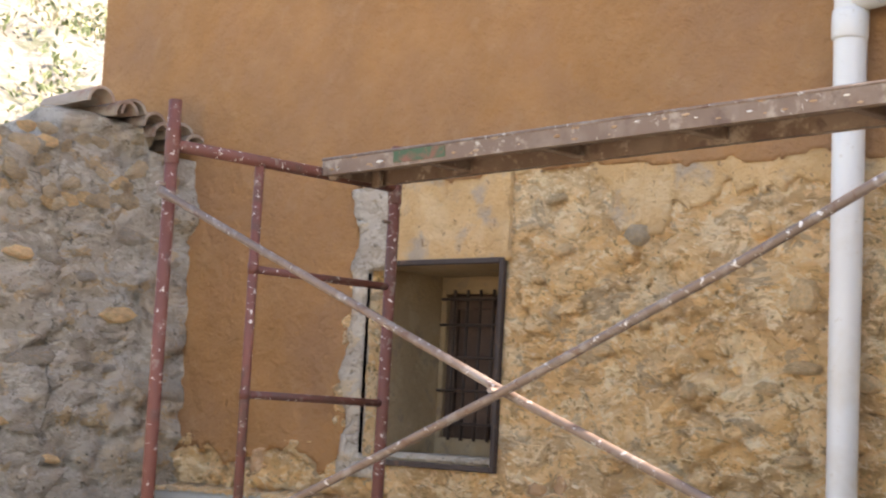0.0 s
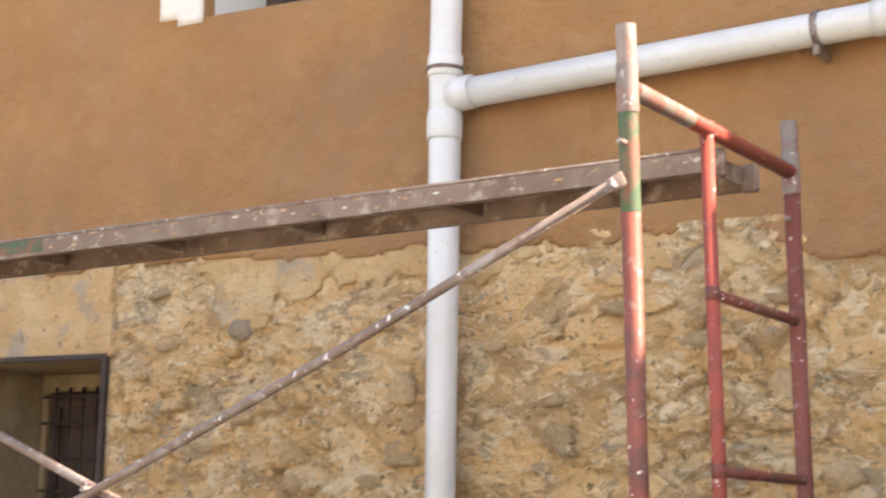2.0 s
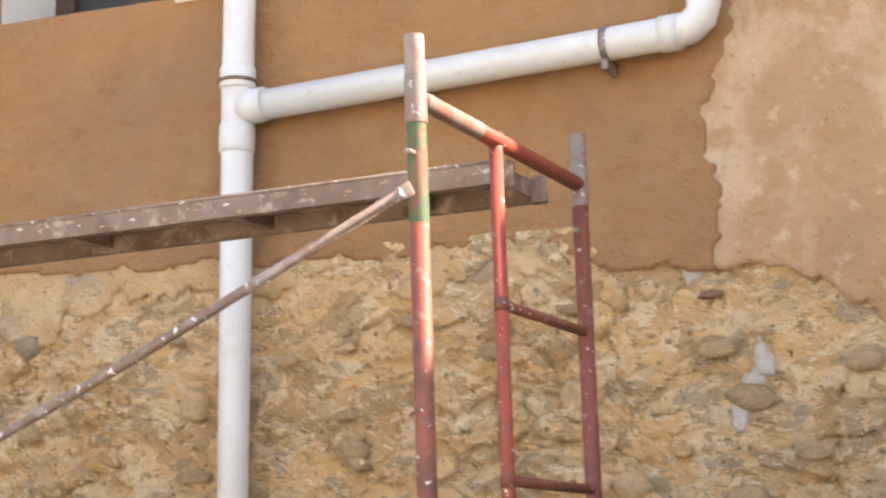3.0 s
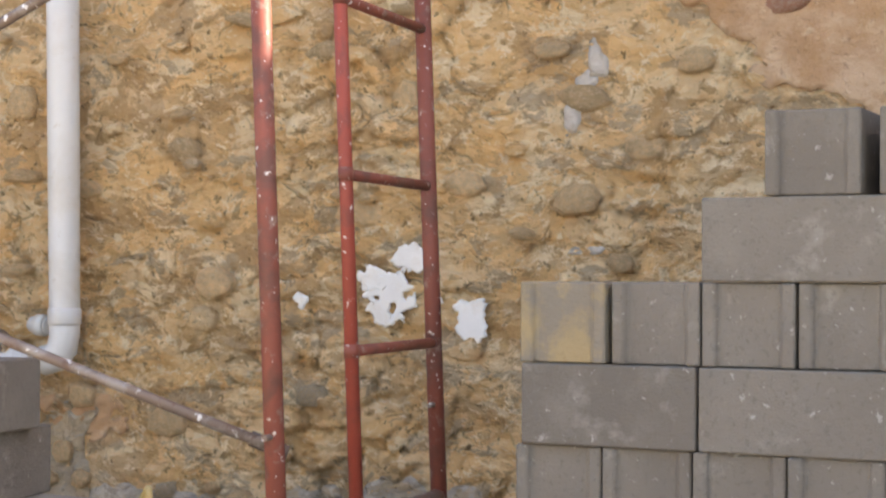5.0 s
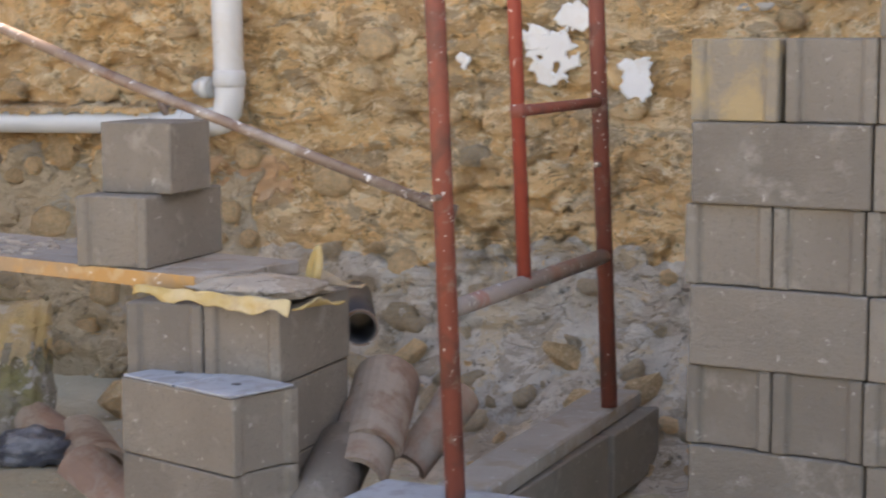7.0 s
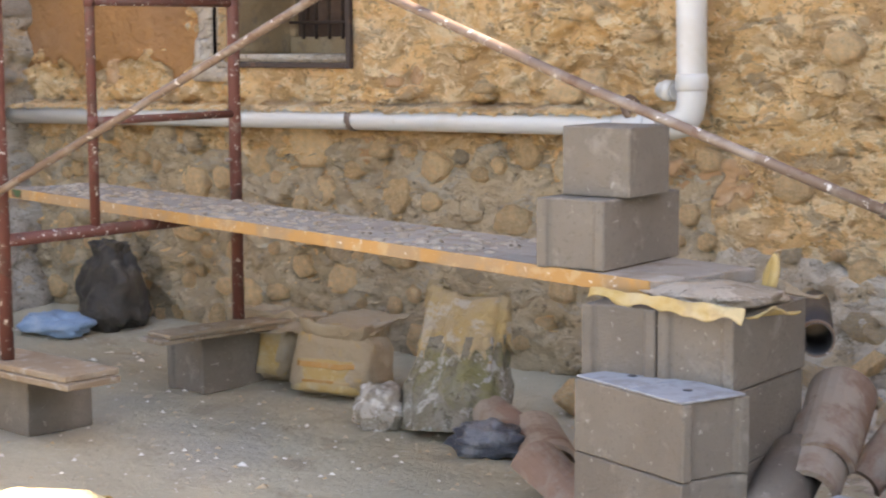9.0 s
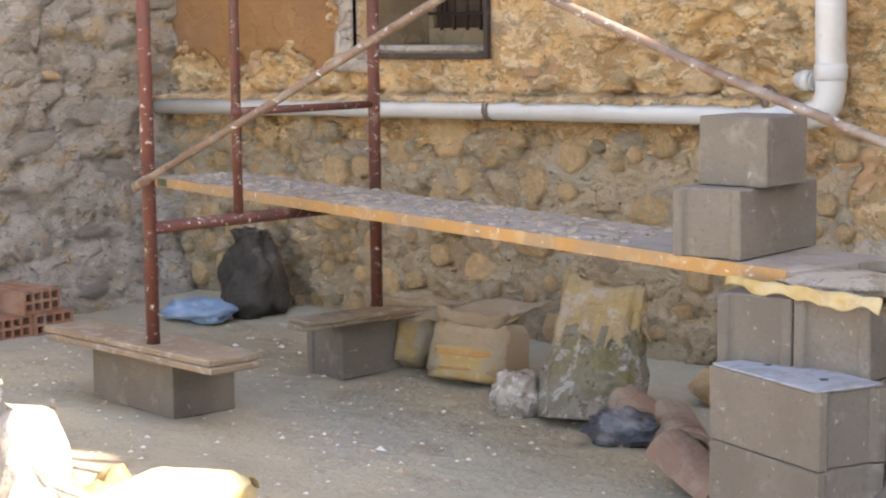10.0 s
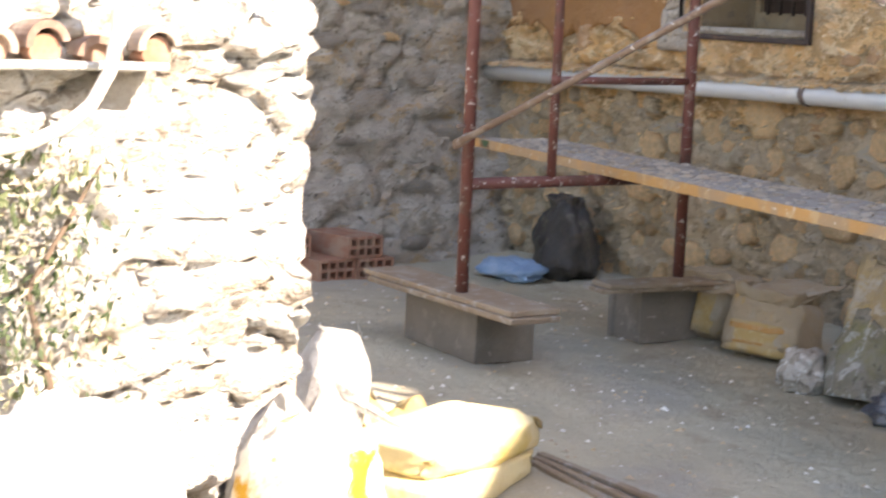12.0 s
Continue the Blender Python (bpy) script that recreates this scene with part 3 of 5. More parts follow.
# the yard: one sheet to the horizon, finely uneven near the house
bm = bmesh.new()
xs = [-900, -200, -60, -20, -10] + [-8 + 0.09 * i for i in range(101)] + [3, 6, 20, 60, 200, 900]
ys = [-900, -200, -60, -20, -9] + [-6 + 0.09 * i for i in range(69)] + [3, 8, 20, 60, 200, 900]
grid = []
for x in xs:
    col = []
    for y in ys:
        near = -8 < x < 1.2 and -6 < y < 0.3
        z = 0.022 * fbm(x, y, 0, 1.1, 4) + 0.008 * fbm(x, y, 3, 6, 3) if near else 0.0
        if near:
            z += 0.16 * max(0.0, 1 - abs(y) / 0.5) * max(0.0, min(1.0, (x + 2.9) * 1.2))
            z += 0.05 * max(0.0, 1 - abs(y) / 0.4)
        col.append(bm.verts.new((x, y, z)))
    grid.append(col)
for i in range(len(xs) - 1):
    for j in range(len(ys) - 1):
        bm.faces.new((grid[i][j], grid[i + 1][j], grid[i + 1][j + 1], grid[i][j + 1]))
structure(part("ground", bm, GROUND, smooth=True), "dusty pale grey trodden yard floor with grit", "ground")

# rubble and mortar waste heaped against the wall foot
def mound_z(x, y):
    e = max(0.0, min(1.0, (x + 3.05) * 1.6)) * max(0.0, min(1.0, (0.3 - x) * 2))
    d = max(0.0, 1 + y / 0.78)
    return 0.36 * e * d ** 1.5 * (1 + 0.5 * fbm(x, y, 1, 3, 3)) + 0.035 * d * fbm(x, y, 4, 9, 4) + 0.012 * fbm(x, y, 2, 25, 2) - 0.02


bm = bmesh.new()
g = [[bm.verts.new((-3.1 + 0.022 * i, -0.85 + 0.022 * j, mound_z(-3.1 + 0.022 * i, -0.85 + 0.022 * j))) for j in range(42)] for i in range(126)]
for i in range(125):
    for j in range(41):
        bm.faces.new((g[i][j], g[i + 1][j], g[i + 1][j + 1], g[i][j + 1]))
tagged(part("rubble_heap", bm, CEMENT, smooth=True), "grey heap of rubble and mortar waste at the wall foot", "rubble", kind="stuff")

# garden wall running from the house towards the viewer
bm = bmesh.new()


def garden_x(y, z):
    r = 0.026 * (stonework(y + 40, z * 1.25, 0.30, 1.2, 5.0) - 0.6) + 0.008 * (stonework(y + 20, z, 0.09, 1.2, 4.0) - 0.6) + 0.05 * fbm(y, z, 9, 1.3, 3) + 0.022 * fbm(y, z, 3, 7, 3)
    return -6.56 + r + 0.16 * max(0.0, 0.55 - z) * 1.2 - 0.05 * max(0, z - 1.5) * 0.4


def garden_top(y):
    return 2.50 + 0.07 * fbm(y, 1.0, 0, 2.5, 3) + (0.12 if -0.75 < y < -0.3 else 0.0)


ny, nz = 130, 105
cols = []
for i in range(ny + 1):
    y = -2.6 + 2.66 * i / ny
    cols.append([bm.verts.new((garden_x(y, garden_top(y) * k / nz), y, garden_top(y) * k / nz - 0.05)) for k in range(nz + 1)]
                + [bm.verts.new((-6.8 - 0.09 * q, y, garden_top(y) + 0.02 * fbm(y, q, 0, 5, 2) - 0.02 * q)) for q in range(6)] + [bm.verts.new((-7.28, y, -0.05))])
for p, q in zip(cols, cols[1:]):
    for u in range(len(p) - 1):
        bm.faces.new((p[u], q[u], q[u + 1], p[u + 1]))
for p in (cols[0][::-1], cols[-1]):
    bm.faces.new(p)
garden = structure(part("wall_garden", bm, ROUGHCAST, smooth=True), "rough grey-rendered old garden wall", "wall")
structure(part("wall_garden_far", box(bmesh.new(), -7.28, -6.7, -7.5, -2.6, -0.05, 2.45, 0.03), ROUGHCAST), "rough grey-rendered old garden wall", "wall")

# unseen slanted wall added on the sunny side to shade the yard by the house
bm = bmesh.new()
prof = [(2.2, -0.1), (2.2, 7.3), (-4.6, 1.02), (-4.6, -0.1)]
for side in (2.5, 2.8):
    bm.faces.new([bm.verts.new((side, y, z)) for y, z in prof])
fs = list(bm.faces)
for i in range(4):
    bm.faces.new((fs[0].verts[i], fs[0].verts[(i + 1) % 4], fs[1].verts[(i + 1) % 4], fs[1].verts[i]))
bmesh.ops.recalc_face_normals(bm, faces=bm.faces)
structure(part("wall_neighbour", bm, ROUGHCAST), "plain unseen wall with a slanted top, added to shade the yard", "wall")


# ---- drain pipes ----
def pipe_thing(name, label, at):
    return thing(name, label, "drain pipe", at, "drain pipes on the wall")


PX, PY = -3.058, -0.10
down = pipe_thing("downpipe", "white plastic downpipe fixed to the house wall", pose(PX, PY, 0))
part("pipe", tube(bmesh.new(), [(0.0, 0, 4.6), (0.0, 0, 2.87), (0.005, 0, 2.7), (0.030, 0, 1.03), (0.024, -0.005, 0.985), (0.0, -0.005, 0.955), (-0.045, -0.005, 0.945)], [0.055, 0.055, 0.055, 0.049, 0.049, 0.049, 0.048], 20), PVC, down)
for z0, z1, r in ((2.62, 2.72, 0.061), (2.84, 2.92, 0.061), (1.06, 1.115, 0.054)):
    x = 0.0 + 0.029 * (2.87 - z0) / 1.8
    part("collar", tube(bmesh.new(), [(x, 0, z0), (x, 0, z0 + 0.008), (x, 0, z1 - 0.008), (x, 0, z1)], [r - 0.004, r, r, r - 0.004], 20), PVC, down)
part("ring", tube(bmesh.new(), [(0.0, 0, 2.862), (0.0, 0, 2.874)], 0.066, 20), GALV, down, "dark steel ring")
part("branch_collar", tube(bmesh.new(), [(0.03, 0, 2.772), (0.115, 0, 2.780)], 0.059, 20), PVC, down)
branch = pipe_thing("branch_pipe", "white plastic branch pipe sloping along the house wall", pose(0, PY, 0))
part("pipe", tube(bmesh.new(), [(-2.98, 0, 2.775), (-1.52, 0, 2.85), (-1.47, 0, 2.86), (-1.435, 0, 2.89), (-1.425, 0, 2.93), (-1.425, 0, 4.6)], 0.052, 20), PVC, branch)
part("collar", tube(bmesh.new(), [(-1.56, 0, 2.848), (-1.50, 0, 2.851)], 0.057, 20), PVC, branch)
part("collar", tube(bmesh.new(), [(-1.425, 0, 2.97), (-1.425, 0, 3.05)], 0.057, 20), PVC, branch)
clip = part("clip", tube(bmesh.new(), [(-1.745, 0, 2.838), (-1.725, 0, 2.839)], 0.058, 20), GALV, branch, "grey steel pipe clip")
part("clip_screw", box(bmesh.new(), -1.745, -1.722, -0.03, 0.08, 2.75, 2.785, 0.004), GALV, branch)
low = pipe_thing("low_drain_pipe", "dusty white plastic drain pipe running along the wall foot", pose(0, -0.09, 0))
part("pipe", tube(bmesh.new(), [(-6.68, 0, 0.90), (-5.5, 0, 0.918), (-4.1, 0, 0.935), (-3.15, 0, 0.945)], 0.040, 18), PVC, low)
part("collar", tube(bmesh.new(), [(-3.32, 0, 0.943), (-3.20, 0, 0.944)], 0.046, 18), PVC, low)
part("clip", tube(bmesh.new(), [(-4.525, 0, 0.931), (-4.50, 0, 0.931)], 0.046, 18), GALV, low, "grey steel pipe clip")
part("clip", tube(bmesh.new(), [(-3.275, -0.0, 0.99), (-3.255, 0.0, 1.0)], [0.05, 0.05], 18), GALV, low, "grey steel pipe clip")
stub = pipe_thing("inlet_pipe", "short grey plastic inlet pipe with coupling by the downpipe", pose(0, -0.08, 0))
part("pipe", tube(bmesh.new(), [(-3.20, 0.13, 1.060), (-3.175, 0.04, 1.058), (-3.10, 0.01, 1.055)], 0.029, 16), PVC, stub)
part("coupling", tube(bmesh.new(), [(-3.15, 0.012, 1.058), (-3.115, 0.01, 1.057)], 0.035, 16), PVC, stub)
# mortar and dirt lying on the low pipe
bm = bmesh.new()
prev = None
for i in range(340):
    x = -6.62 + 3.4 * i / 339
    z = 0.944 + 0.0125 * (x + 4.1)
    h = 0.036 + 0.014 * fbm(x, 0, 2, 6, 3) + 0.010 * fbm(x, 0, 5, 30, 2)
    f = -0.022 - 0.010 * fbm(x, 0, 8, 7, 3)
    hang = 0.020 + 0.016 * fbm(x, 0, 8, 9, 3) + 0.014 * fbm(x, 3, 8, 45, 2)
    ring = [bm.verts.new((x, y, zz)) for y, zz in ((0.10, z - 0.02), (0.10, z + h + 0.02), (0.03, z + h), (f, z + max(0.036, h * 0.9)), (-0.0415, z + min(0.034, hang)))]
    if prev:
        for p in range(4):
            bm.faces.new((prev[p], ring[p], ring[p + 1], prev[p + 1]))
    prev = ring
for f in bm.faces:
    f.smooth = True
rng = random.Random(4)
for i in range(160):
    x = rng.uniform(-6.6, -3.2)
    s = rng.uniform(0.005, 0.013)
    bmesh.ops.create_icosphere(bm, subdivisions=1, radius=s, matrix=Matrix.Translation((x, rng.uniform(-0.03, 0.01), 0.972 + 0.0125 * (x + 4.1) + rng.uniform(-0.004, 0.010))) @ Matrix.Diagonal((1.8, 1, 0.6, 1)))
tagged(part("dirt_on_pipe", bm, MUD, low, "loose ochre dirt"), kind="stuff")


# ---- scaffold ----
def scaffold_frame(at, levels, label, upper, mid):
    """levels: bottom bar, three rungs, top bar and leg top above the feet."""
    t = thing("scaffold", label, "scaffold", at, "scaffold frames by the wall")
    zb, r3, r2, r1, zt, top = levels
    red = REDPAINT if upper else OLDRED
    for y in (0.0, 1.0):
        leg = part("leg", tube(bmesh.new(), [(0, y, 0), (0, y, top)], 0.0215, 16, hollow=0.004), red, t)
        if upper and y == 0.0:
            part("green_band", tube(bmesh.new(), [(0, y, top - 0.42), (0, y, top - 0.16)], 0.0222, 16, caps=False), GREENPAINT, leg, "faded green paint on the leg")
        if upper:
            # leg ends: real wear, plus sun highlight put into the pale colour
            z0 = top - 0.17 if y == 0.0 else top - 0.10
            part("worn_end", tube(bmesh.new(), [(0, y, z0), (0, y, top - 0.001)], 0.0223, 16, caps=False), WORNGLARE, leg, "worn bare end of the leg with sun glare painted pale")
        for z in (zt - 0.13, r3 - 0.16):
            part("brace_pin", bar((0.0, y - 0.05, z), (0.0, y + 0.012, z), 0.007, 8), GALV, leg)
        part("weld_sleeve", tube(bmesh.new(), [(0, y, zt - 0.06), (0, y, zt + 0.05)], 0.0245, 16, caps=False), WORNGLARE if upper else red, leg)
    part("inner_upright", bar((0, mid, zb), (0, mid, zt), 0.0165), REDBRIGHT if upper else red, t)
    part("top_bar", bar((0, 0, zt), (0, 1, zt), 0.0205), REDBRIGHT if upper else red, t)
    part("bottom_bar", bar((0, 0, zb), (0, 1, zb), 0.0205), WORNGLARE if upper else red, t)
    if upper:
        # pale sleeve paints the sun's glare on the first third of the bar
        part("worn_stretch", tube(bmesh.new(), [(0, 0.03, zt), (0, 0.33, zt)], 0.0213, 14, caps=False), WORNGLARE, t, "bare stretch of the top bar with sun glare painted pale")
    for z in (r3, r2, r1):
        part("rung", bar((0, mid, z), (0, 1, z), 0.0135), red, t)
    for z in (r3, r2, r1, zt, zb):
        part("weld", tube(bmesh.new(), [(0, mid, z - 0.016), (0, mid, z + 0.016)], 0.0182, 12), red, t)
    return t


frame_a = scaffold_frame(pose(-4.525, -1.7, 0.245), (0.372, 0.728, 1.112, 1.525, 1.885, 2.03), "red-painted steel scaffold frame standing on boards", False, 0.365)
frame_b = scaffold_frame(pose(-1.522, -1.7, 0.25, 0, -2.3, 0), (0.40, 0.80, 1.21, 1.622, 2.02, 2.16), "chipped red and green scaffold frame standing on blocks", True, 0.435)


def brace(pts, label):
    t = thing("scaffold_brace", label, "scaffold brace", pose(0, 0, 0), "scaffold cross braces")
    pts = [Vector(p) for p in pts]
    part("tube", tube(bmesh.new(), pts, 0.0122, 12), GALV, t)
    for s, e in ((pts[0], pts[1] - pts[0]), (pts[-1], pts[-2] - pts[-1])):
        e = e.normalized()
        bm = bmesh.new()
        tube(bm, [s - e * 0.03, s + e * 0.06], 0.017, 8)
        for v in bm.verts:
            v.co.y = s.y + (v.co.y - s.y) * 0.3
        part("flat_end", bm, GALV, t)
    return t


brace_1 = brace(((-4.50, -1.74, 1.97), (-3.8, -1.74, 1.69), (-3.03, -1.74, 1.386), (-2.3, -1.715, 1.116), (-1.56, -1.668, 0.862)), "paint-splashed steel scaffold brace, slightly bowed")
brace((( -4.49, -1.766, 0.762), (-3.8, -1.766, 1.05), (-3.05, -1.766, 1.368), (-2.3, -1.766, 1.705), (-1.605, -1.766, 2.04)), "paint-splashed steel scaffold brace, slightly bowed")
part("bolt", bar((-3.04, -1.785, 1.388), (-3.04, -1.72, 1.388), 0.008, 8), GALV, brace_1)

# steel deck hooked on to the top bars
deck = thing("scaffold_deck", "rusty paint-splashed steel scaffold deck hooked on the frames", "scaffold deck", pose(-4.50, -0.945, 2.122, 0, -1.35, -2.0))
L = 2.86
bm = bmesh.new()
box(bm, 0, L, -0.11, 0.13, 0.043, 0.048)
part("deck_plate", bm, DECK, deck)
for y in (-0.13, 0.12):
    bm = box(bmesh.new(), 0, L, y, y + 0.006, -0.002, 0.05, 0.001)
    box(bm, 0, L, y, y + 0.03, -0.005, 0.0)
    part("side_channel", bm, DECK, deck)
    part("lip", tube(bmesh.new(), [(0, y + 0.003, 0.0505), (L, y + 0.003, 0.0505)], 0.0062, 8), GALV, deck, "worn bright lip")
part("end_plate", box(bmesh.new(), -0.004, 0.004, -0.12, 0.12, 0.0, 0.045), DECK, deck)
part("end_plate", box(bmesh.new(), L - 0.004, L + 0.004, -0.12, 0.12, 0.0, 0.045), DECK, deck)
for x in (0.45, 0.95, 1.5, 2.05, 2.55):
    part("cross_rib", box(bmesh.new(), x - 0.02, x + 0.02, -0.12, 0.12, 0.005, 0.042, 0.003), DECK, deck)
for x in (0.03, L + 0.02):
    for y in (-0.10, 0.10):
        part("hook", box(bmesh.new(), x - 0.022, x + 0.022, y - 0.012, y + 0.012, -0.018, 0.055, 0.006), DECK, deck, "dark steel hook")
part("green_paint", box(bmesh.new(), 0.36, 0.60, -0.1325, -0.13, 0.006, 0.045), GREENPAINT, deck, "patch of green paint")
rng = random.Random(11)
for i in range(44):
    x, z, s = rng.uniform(0.05, L - 0.05), rng.uniform(0.004, 0.046), rng.uniform(0.002, 0.0075)
    bm = bmesh.new()
    bmesh.ops.create_icosphere(bm, subdivisions=1, radius=s, matrix=Matrix.Translation((x, -0.1305, z)) @ Matrix.Diagonal((rng.uniform(1, 3), 0.12, 0.7, 1)))
    part("splash", bm, WHITEWASH if rng.random() < 0.15 else PALE, deck, smooth=True)

# lower plank between the frame and the block pile
plank = thing("scaffold_plank", "mortar-covered plank with a yellow painted edge", "plank", pose(-5.56, -0.70, 0.638, 0, 0.0, -12.0))
LP = 3.45
for k in range(3):
    y0, y1 = -0.185 + k * 0.124, -0.185 + k * 0.124 + 0.12
    sub = bmesh.new()
    box(sub, 0.0 + 0.03 * (k == 1), LP, y0, y1, 0.0, 0.034, 0.003)
    part("board", sub, PLANKTOP, plank)
part("yellow_edge", box(bmesh.new(), -0.002, LP + 0.002, -0.190, -0.1855, -0.001, 0.036, 0.001), YELLOWEDGE, plank, "yellow painted edge board")
part("green_mark", box(bmesh.new(), 0.06, 0.14, -0.192, -0.19, 0.004, 0.032), GREENPAINT, plank, "green paint mark")
bm = bmesh.new()
rng = random.Random(5)
for i in range(420):
    s = rng.uniform(0.004, 0.016)
    bmesh.ops.create_icosphere(bm, subdivisions=1, radius=s, matrix=Matrix.Translation((rng.uniform(0.05, 2.8), rng.uniform(-0.17, 0.17), 0.035)) @ Matrix.Diagonal((1.6, 1.2, 0.5, 1)))
tagged(part("dry_mortar", bm, CEMENT, plank, "dry mortar crumbs"), kind="stuff")


# ---- concrete blocks ----
def block_mesh(lx, ly, lz, recess=True):
    """A concrete block; at its ends two upright rails stand proud of a shallow recess."""
    d, w = (0.013, 0.026) if recess else (0.0, 0.03)
    half = [(lx, 0), (lx, w), (lx - d, w + 0.008), (lx - d, ly - w - 0.008), (lx, ly - w), (lx, ly)]
    prof = half + [(lx - x, ly - y) for x, y in half]
    bm = bmesh.new()
    lo = [bm.verts.new((x, y, 0)) for x, y in prof]
    hi = [bm.verts.new((x, y, lz)) for x, y in prof]
    bm.faces.new(lo[::-1])
    bm.faces.new(hi)
    for i in range(len(prof)):
        k = (i + 1) % len(prof)
        bm.faces.new((lo[i], lo[k], hi[k], hi[i]))
    bm.normal_update()
    sharp = [e for e in bm.edges if len(e.link_faces) == 2 and e.calc_face_angle() > 0.9]
    bmesh.ops.bevel(bm, geom=sharp, offset=0.0035, segments=1, affect="EDGES")
    me = bpy.data.meshes.new("concrete_block")
    bm.to_mesh(me)
    bm.free()
    me.materials.append(BLOCK)
    return me


BL, BD, BH = 0.388, 0.192, 0.1715
FULL, HALF = block_mesh(BL, BD, BH), block_mesh(0.195, 0.192, BH, False)
rng = random.Random(21)


def block(mesh, m, label, group, material=None):
    ob = new("concrete_block", mesh)
    ob.matrix_world = m @ pose(0, 0, 0, 0, 0, rng.uniform(-1.7, 1.7))
    if material:
        ob.material_slots[0].link = "OBJECT"
        ob.material_slots[0].material = material
    return tagged(ob, label, "concrete block", group)


STACK = pose(-1.098, -1.43, 0, 0, 0, -6.8)
GS = "stack of concrete blocks"
LS = "grey hollow concrete block in a tall dry stack"
PITCH = 0.1735
z0 = 0.001
# rows from the ground: (cross row or long row, first place, last place)
for row, (kind, xa, xb) in enumerate((("e", 0, 1.2), ("l", 0, 1.2), ("e", 0, 1.2), ("l", 0, 1.2), ("e", 0, 1.2), ("l", 0, 1.2), ("e", 0.0, 1.2), ("l", 0.402, 1.2), ("e", 0.535, 1.1))):
    z = z0 + row * PITCH
    x = xa + (0.0, 0.004, -0.006, 0.003, -0.012, 0.004, 0.0, 0.0, 0.0)[row]
    while x < xb - 0.02:
        j = rng.uniform(-0.011, 0.011)
        if kind == "e":
            gap = 0.03 if row == 8 else 0.0
            stained = row == 6 and x < 0.1
            block(FULL, STACK @ pose(x + 0.193, j, z, 0, 0, 90), "concrete block with ochre mortar stain on top of the stack" if stained else LS, GS, BLOCK_STAIN if stained else None)
            x += 0.1985 + gap + (0.006 if row == 6 and x < 0.1 else 0)
        else:
            block(FULL, STACK @ pose(x, j, z), LS, GS)
            block(FULL, STACK @ pose(x, 0.198 + j, z), LS, GS)
            x += BL + 0.006

GP, LPILE = "pile of concrete blocks under the plank", "grey concrete block in the low pile under the plank"
# pairs laid end-on at the back of the pile, long ones at the front
for z, wide in ((-0.078, 2), (0.096, 2), (0.270, 2), (0.4455, 2)):
    for k in range(wide):
        block(FULL, pose(-1.976 - k * 0.1955, -1.643 - 0.015 * k, z, 0, 0, 94.5), LPILE, GP)
for z, yaw in ((-0.078, -15), (0.096, -17), (0.270, -19)):
    block(FULL, pose(-2.342, -1.735, z + 0.012, 0, 0, yaw), LPILE if z < 0.2 else "concrete block with bluish mortar top and two small holes", GP)
slab = thing("mortar_bed", "thin bluish mortar bed with two small holes on a block", "mortar bed", pose(-2.342, -1.735, 0.4545, 0, 0, -19))
part("bed", box(bmesh.new(), 0.004, 0.186, 0.004, 0.188, 0, 0.006, 0.002), BLUESLAB, slab)
part("bed", box(bmesh.new(), 0.192, 0.384, 0.004, 0.188, 0, 0.006, 0.002), BLUESLAB, slab)
# holes are not cut: flat dark discs paint the shade inside them
for x in (0.09, 0.29):
    part("hole", bar((x, 0.10, 0.004), (x, 0.10, 0.0075), 0.011, 12), DARKPIPE, slab, "dark disc painting the shade of a small hole")
block(FULL, pose(-2.39, -1.545, 0.6745, 0, 0, 93), "grey concrete block standing on the plank's end", GP)
block(HALF, pose(-2.562, -1.475, 0.6745 + 0.173, 0, 0, 2), "half concrete block on top of another on the plank", GP)

# blocks and slab that carry the second frame
block(FULL, pose(-1.745, -1.80, 0.072, 0, 0, -4), "concrete block with pale mortar top under the scaffold leg", "blocks under the scaffold")
block(FULL, pose(-1.745, -1.80, -0.102, 0, 0, -4), "half-buried concrete block under the scaffold leg", "blocks under the scaffold")
bed = thing("mortar_bed", "pale bluish mortar bed under the scaffold leg", "mortar bed", pose(-1.745, -1.80, 0.2437, 0, 0, -4))
part("bed", box(bmesh.new(), 0.003, 0.385, 0.003, 0.188, 0, 0.006, 0.002), BLUESLAB, bed)
for k in range(3):
    block(FULL, pose(-1.484 + 0.016 * (k == 2), -1.60 + 0.391 * k, 0.03, 0, 0, 90.5), "grey concrete block under a narrow concrete lintel", "blocks under the scaffold")
lintel = thing("concrete_lintel", "dusty narrow concrete lintel lying on blocks", "lintel", pose(-1.53, -1.60, 0.203, 0, 0, 1.5))
part("beam", box(bmesh.new(), -0.085, 0.045, 0, 1.15, 0, 0.045, 0.006), PLANKTOP, lintel)

GF = "supports of the first scaffold frame"
bm = block_mesh(0.50, 0.24, 0.198, False)
block(bm, pose(-4.945, -1.645, 0.004, 0, 0, -4), "long grey concrete block carrying boards", GF)
block(block_mesh(0.388, 0.192, 0.206), pose(-4.50, -0.90, 0.004, 0, 0, 90), "concrete block carrying a short board by the wall", GF)


def boards(at, lx, ly, label, layers):
    t = thing("board_pad", label, "board", at)
    for k, (dx, dy, th) in enumerate(layers):
        z = sum(l[2] for l in layers[:k]) + 0.001 * k
        bm = box(bmesh.new(), dx, lx + dx * 0.5, dy, ly + dy, z, z + th, 0.003)
        part("board", bm, WOOD, t)
    return t


boards(pose(-5.10, -1.745, 0.2035, 0, 0.0, -2.5), 0.95, 0.20, "weathered boards under the scaffold leg", ((0.05, 0.0, 0.020), (0.0, 0.012, 0.020)))
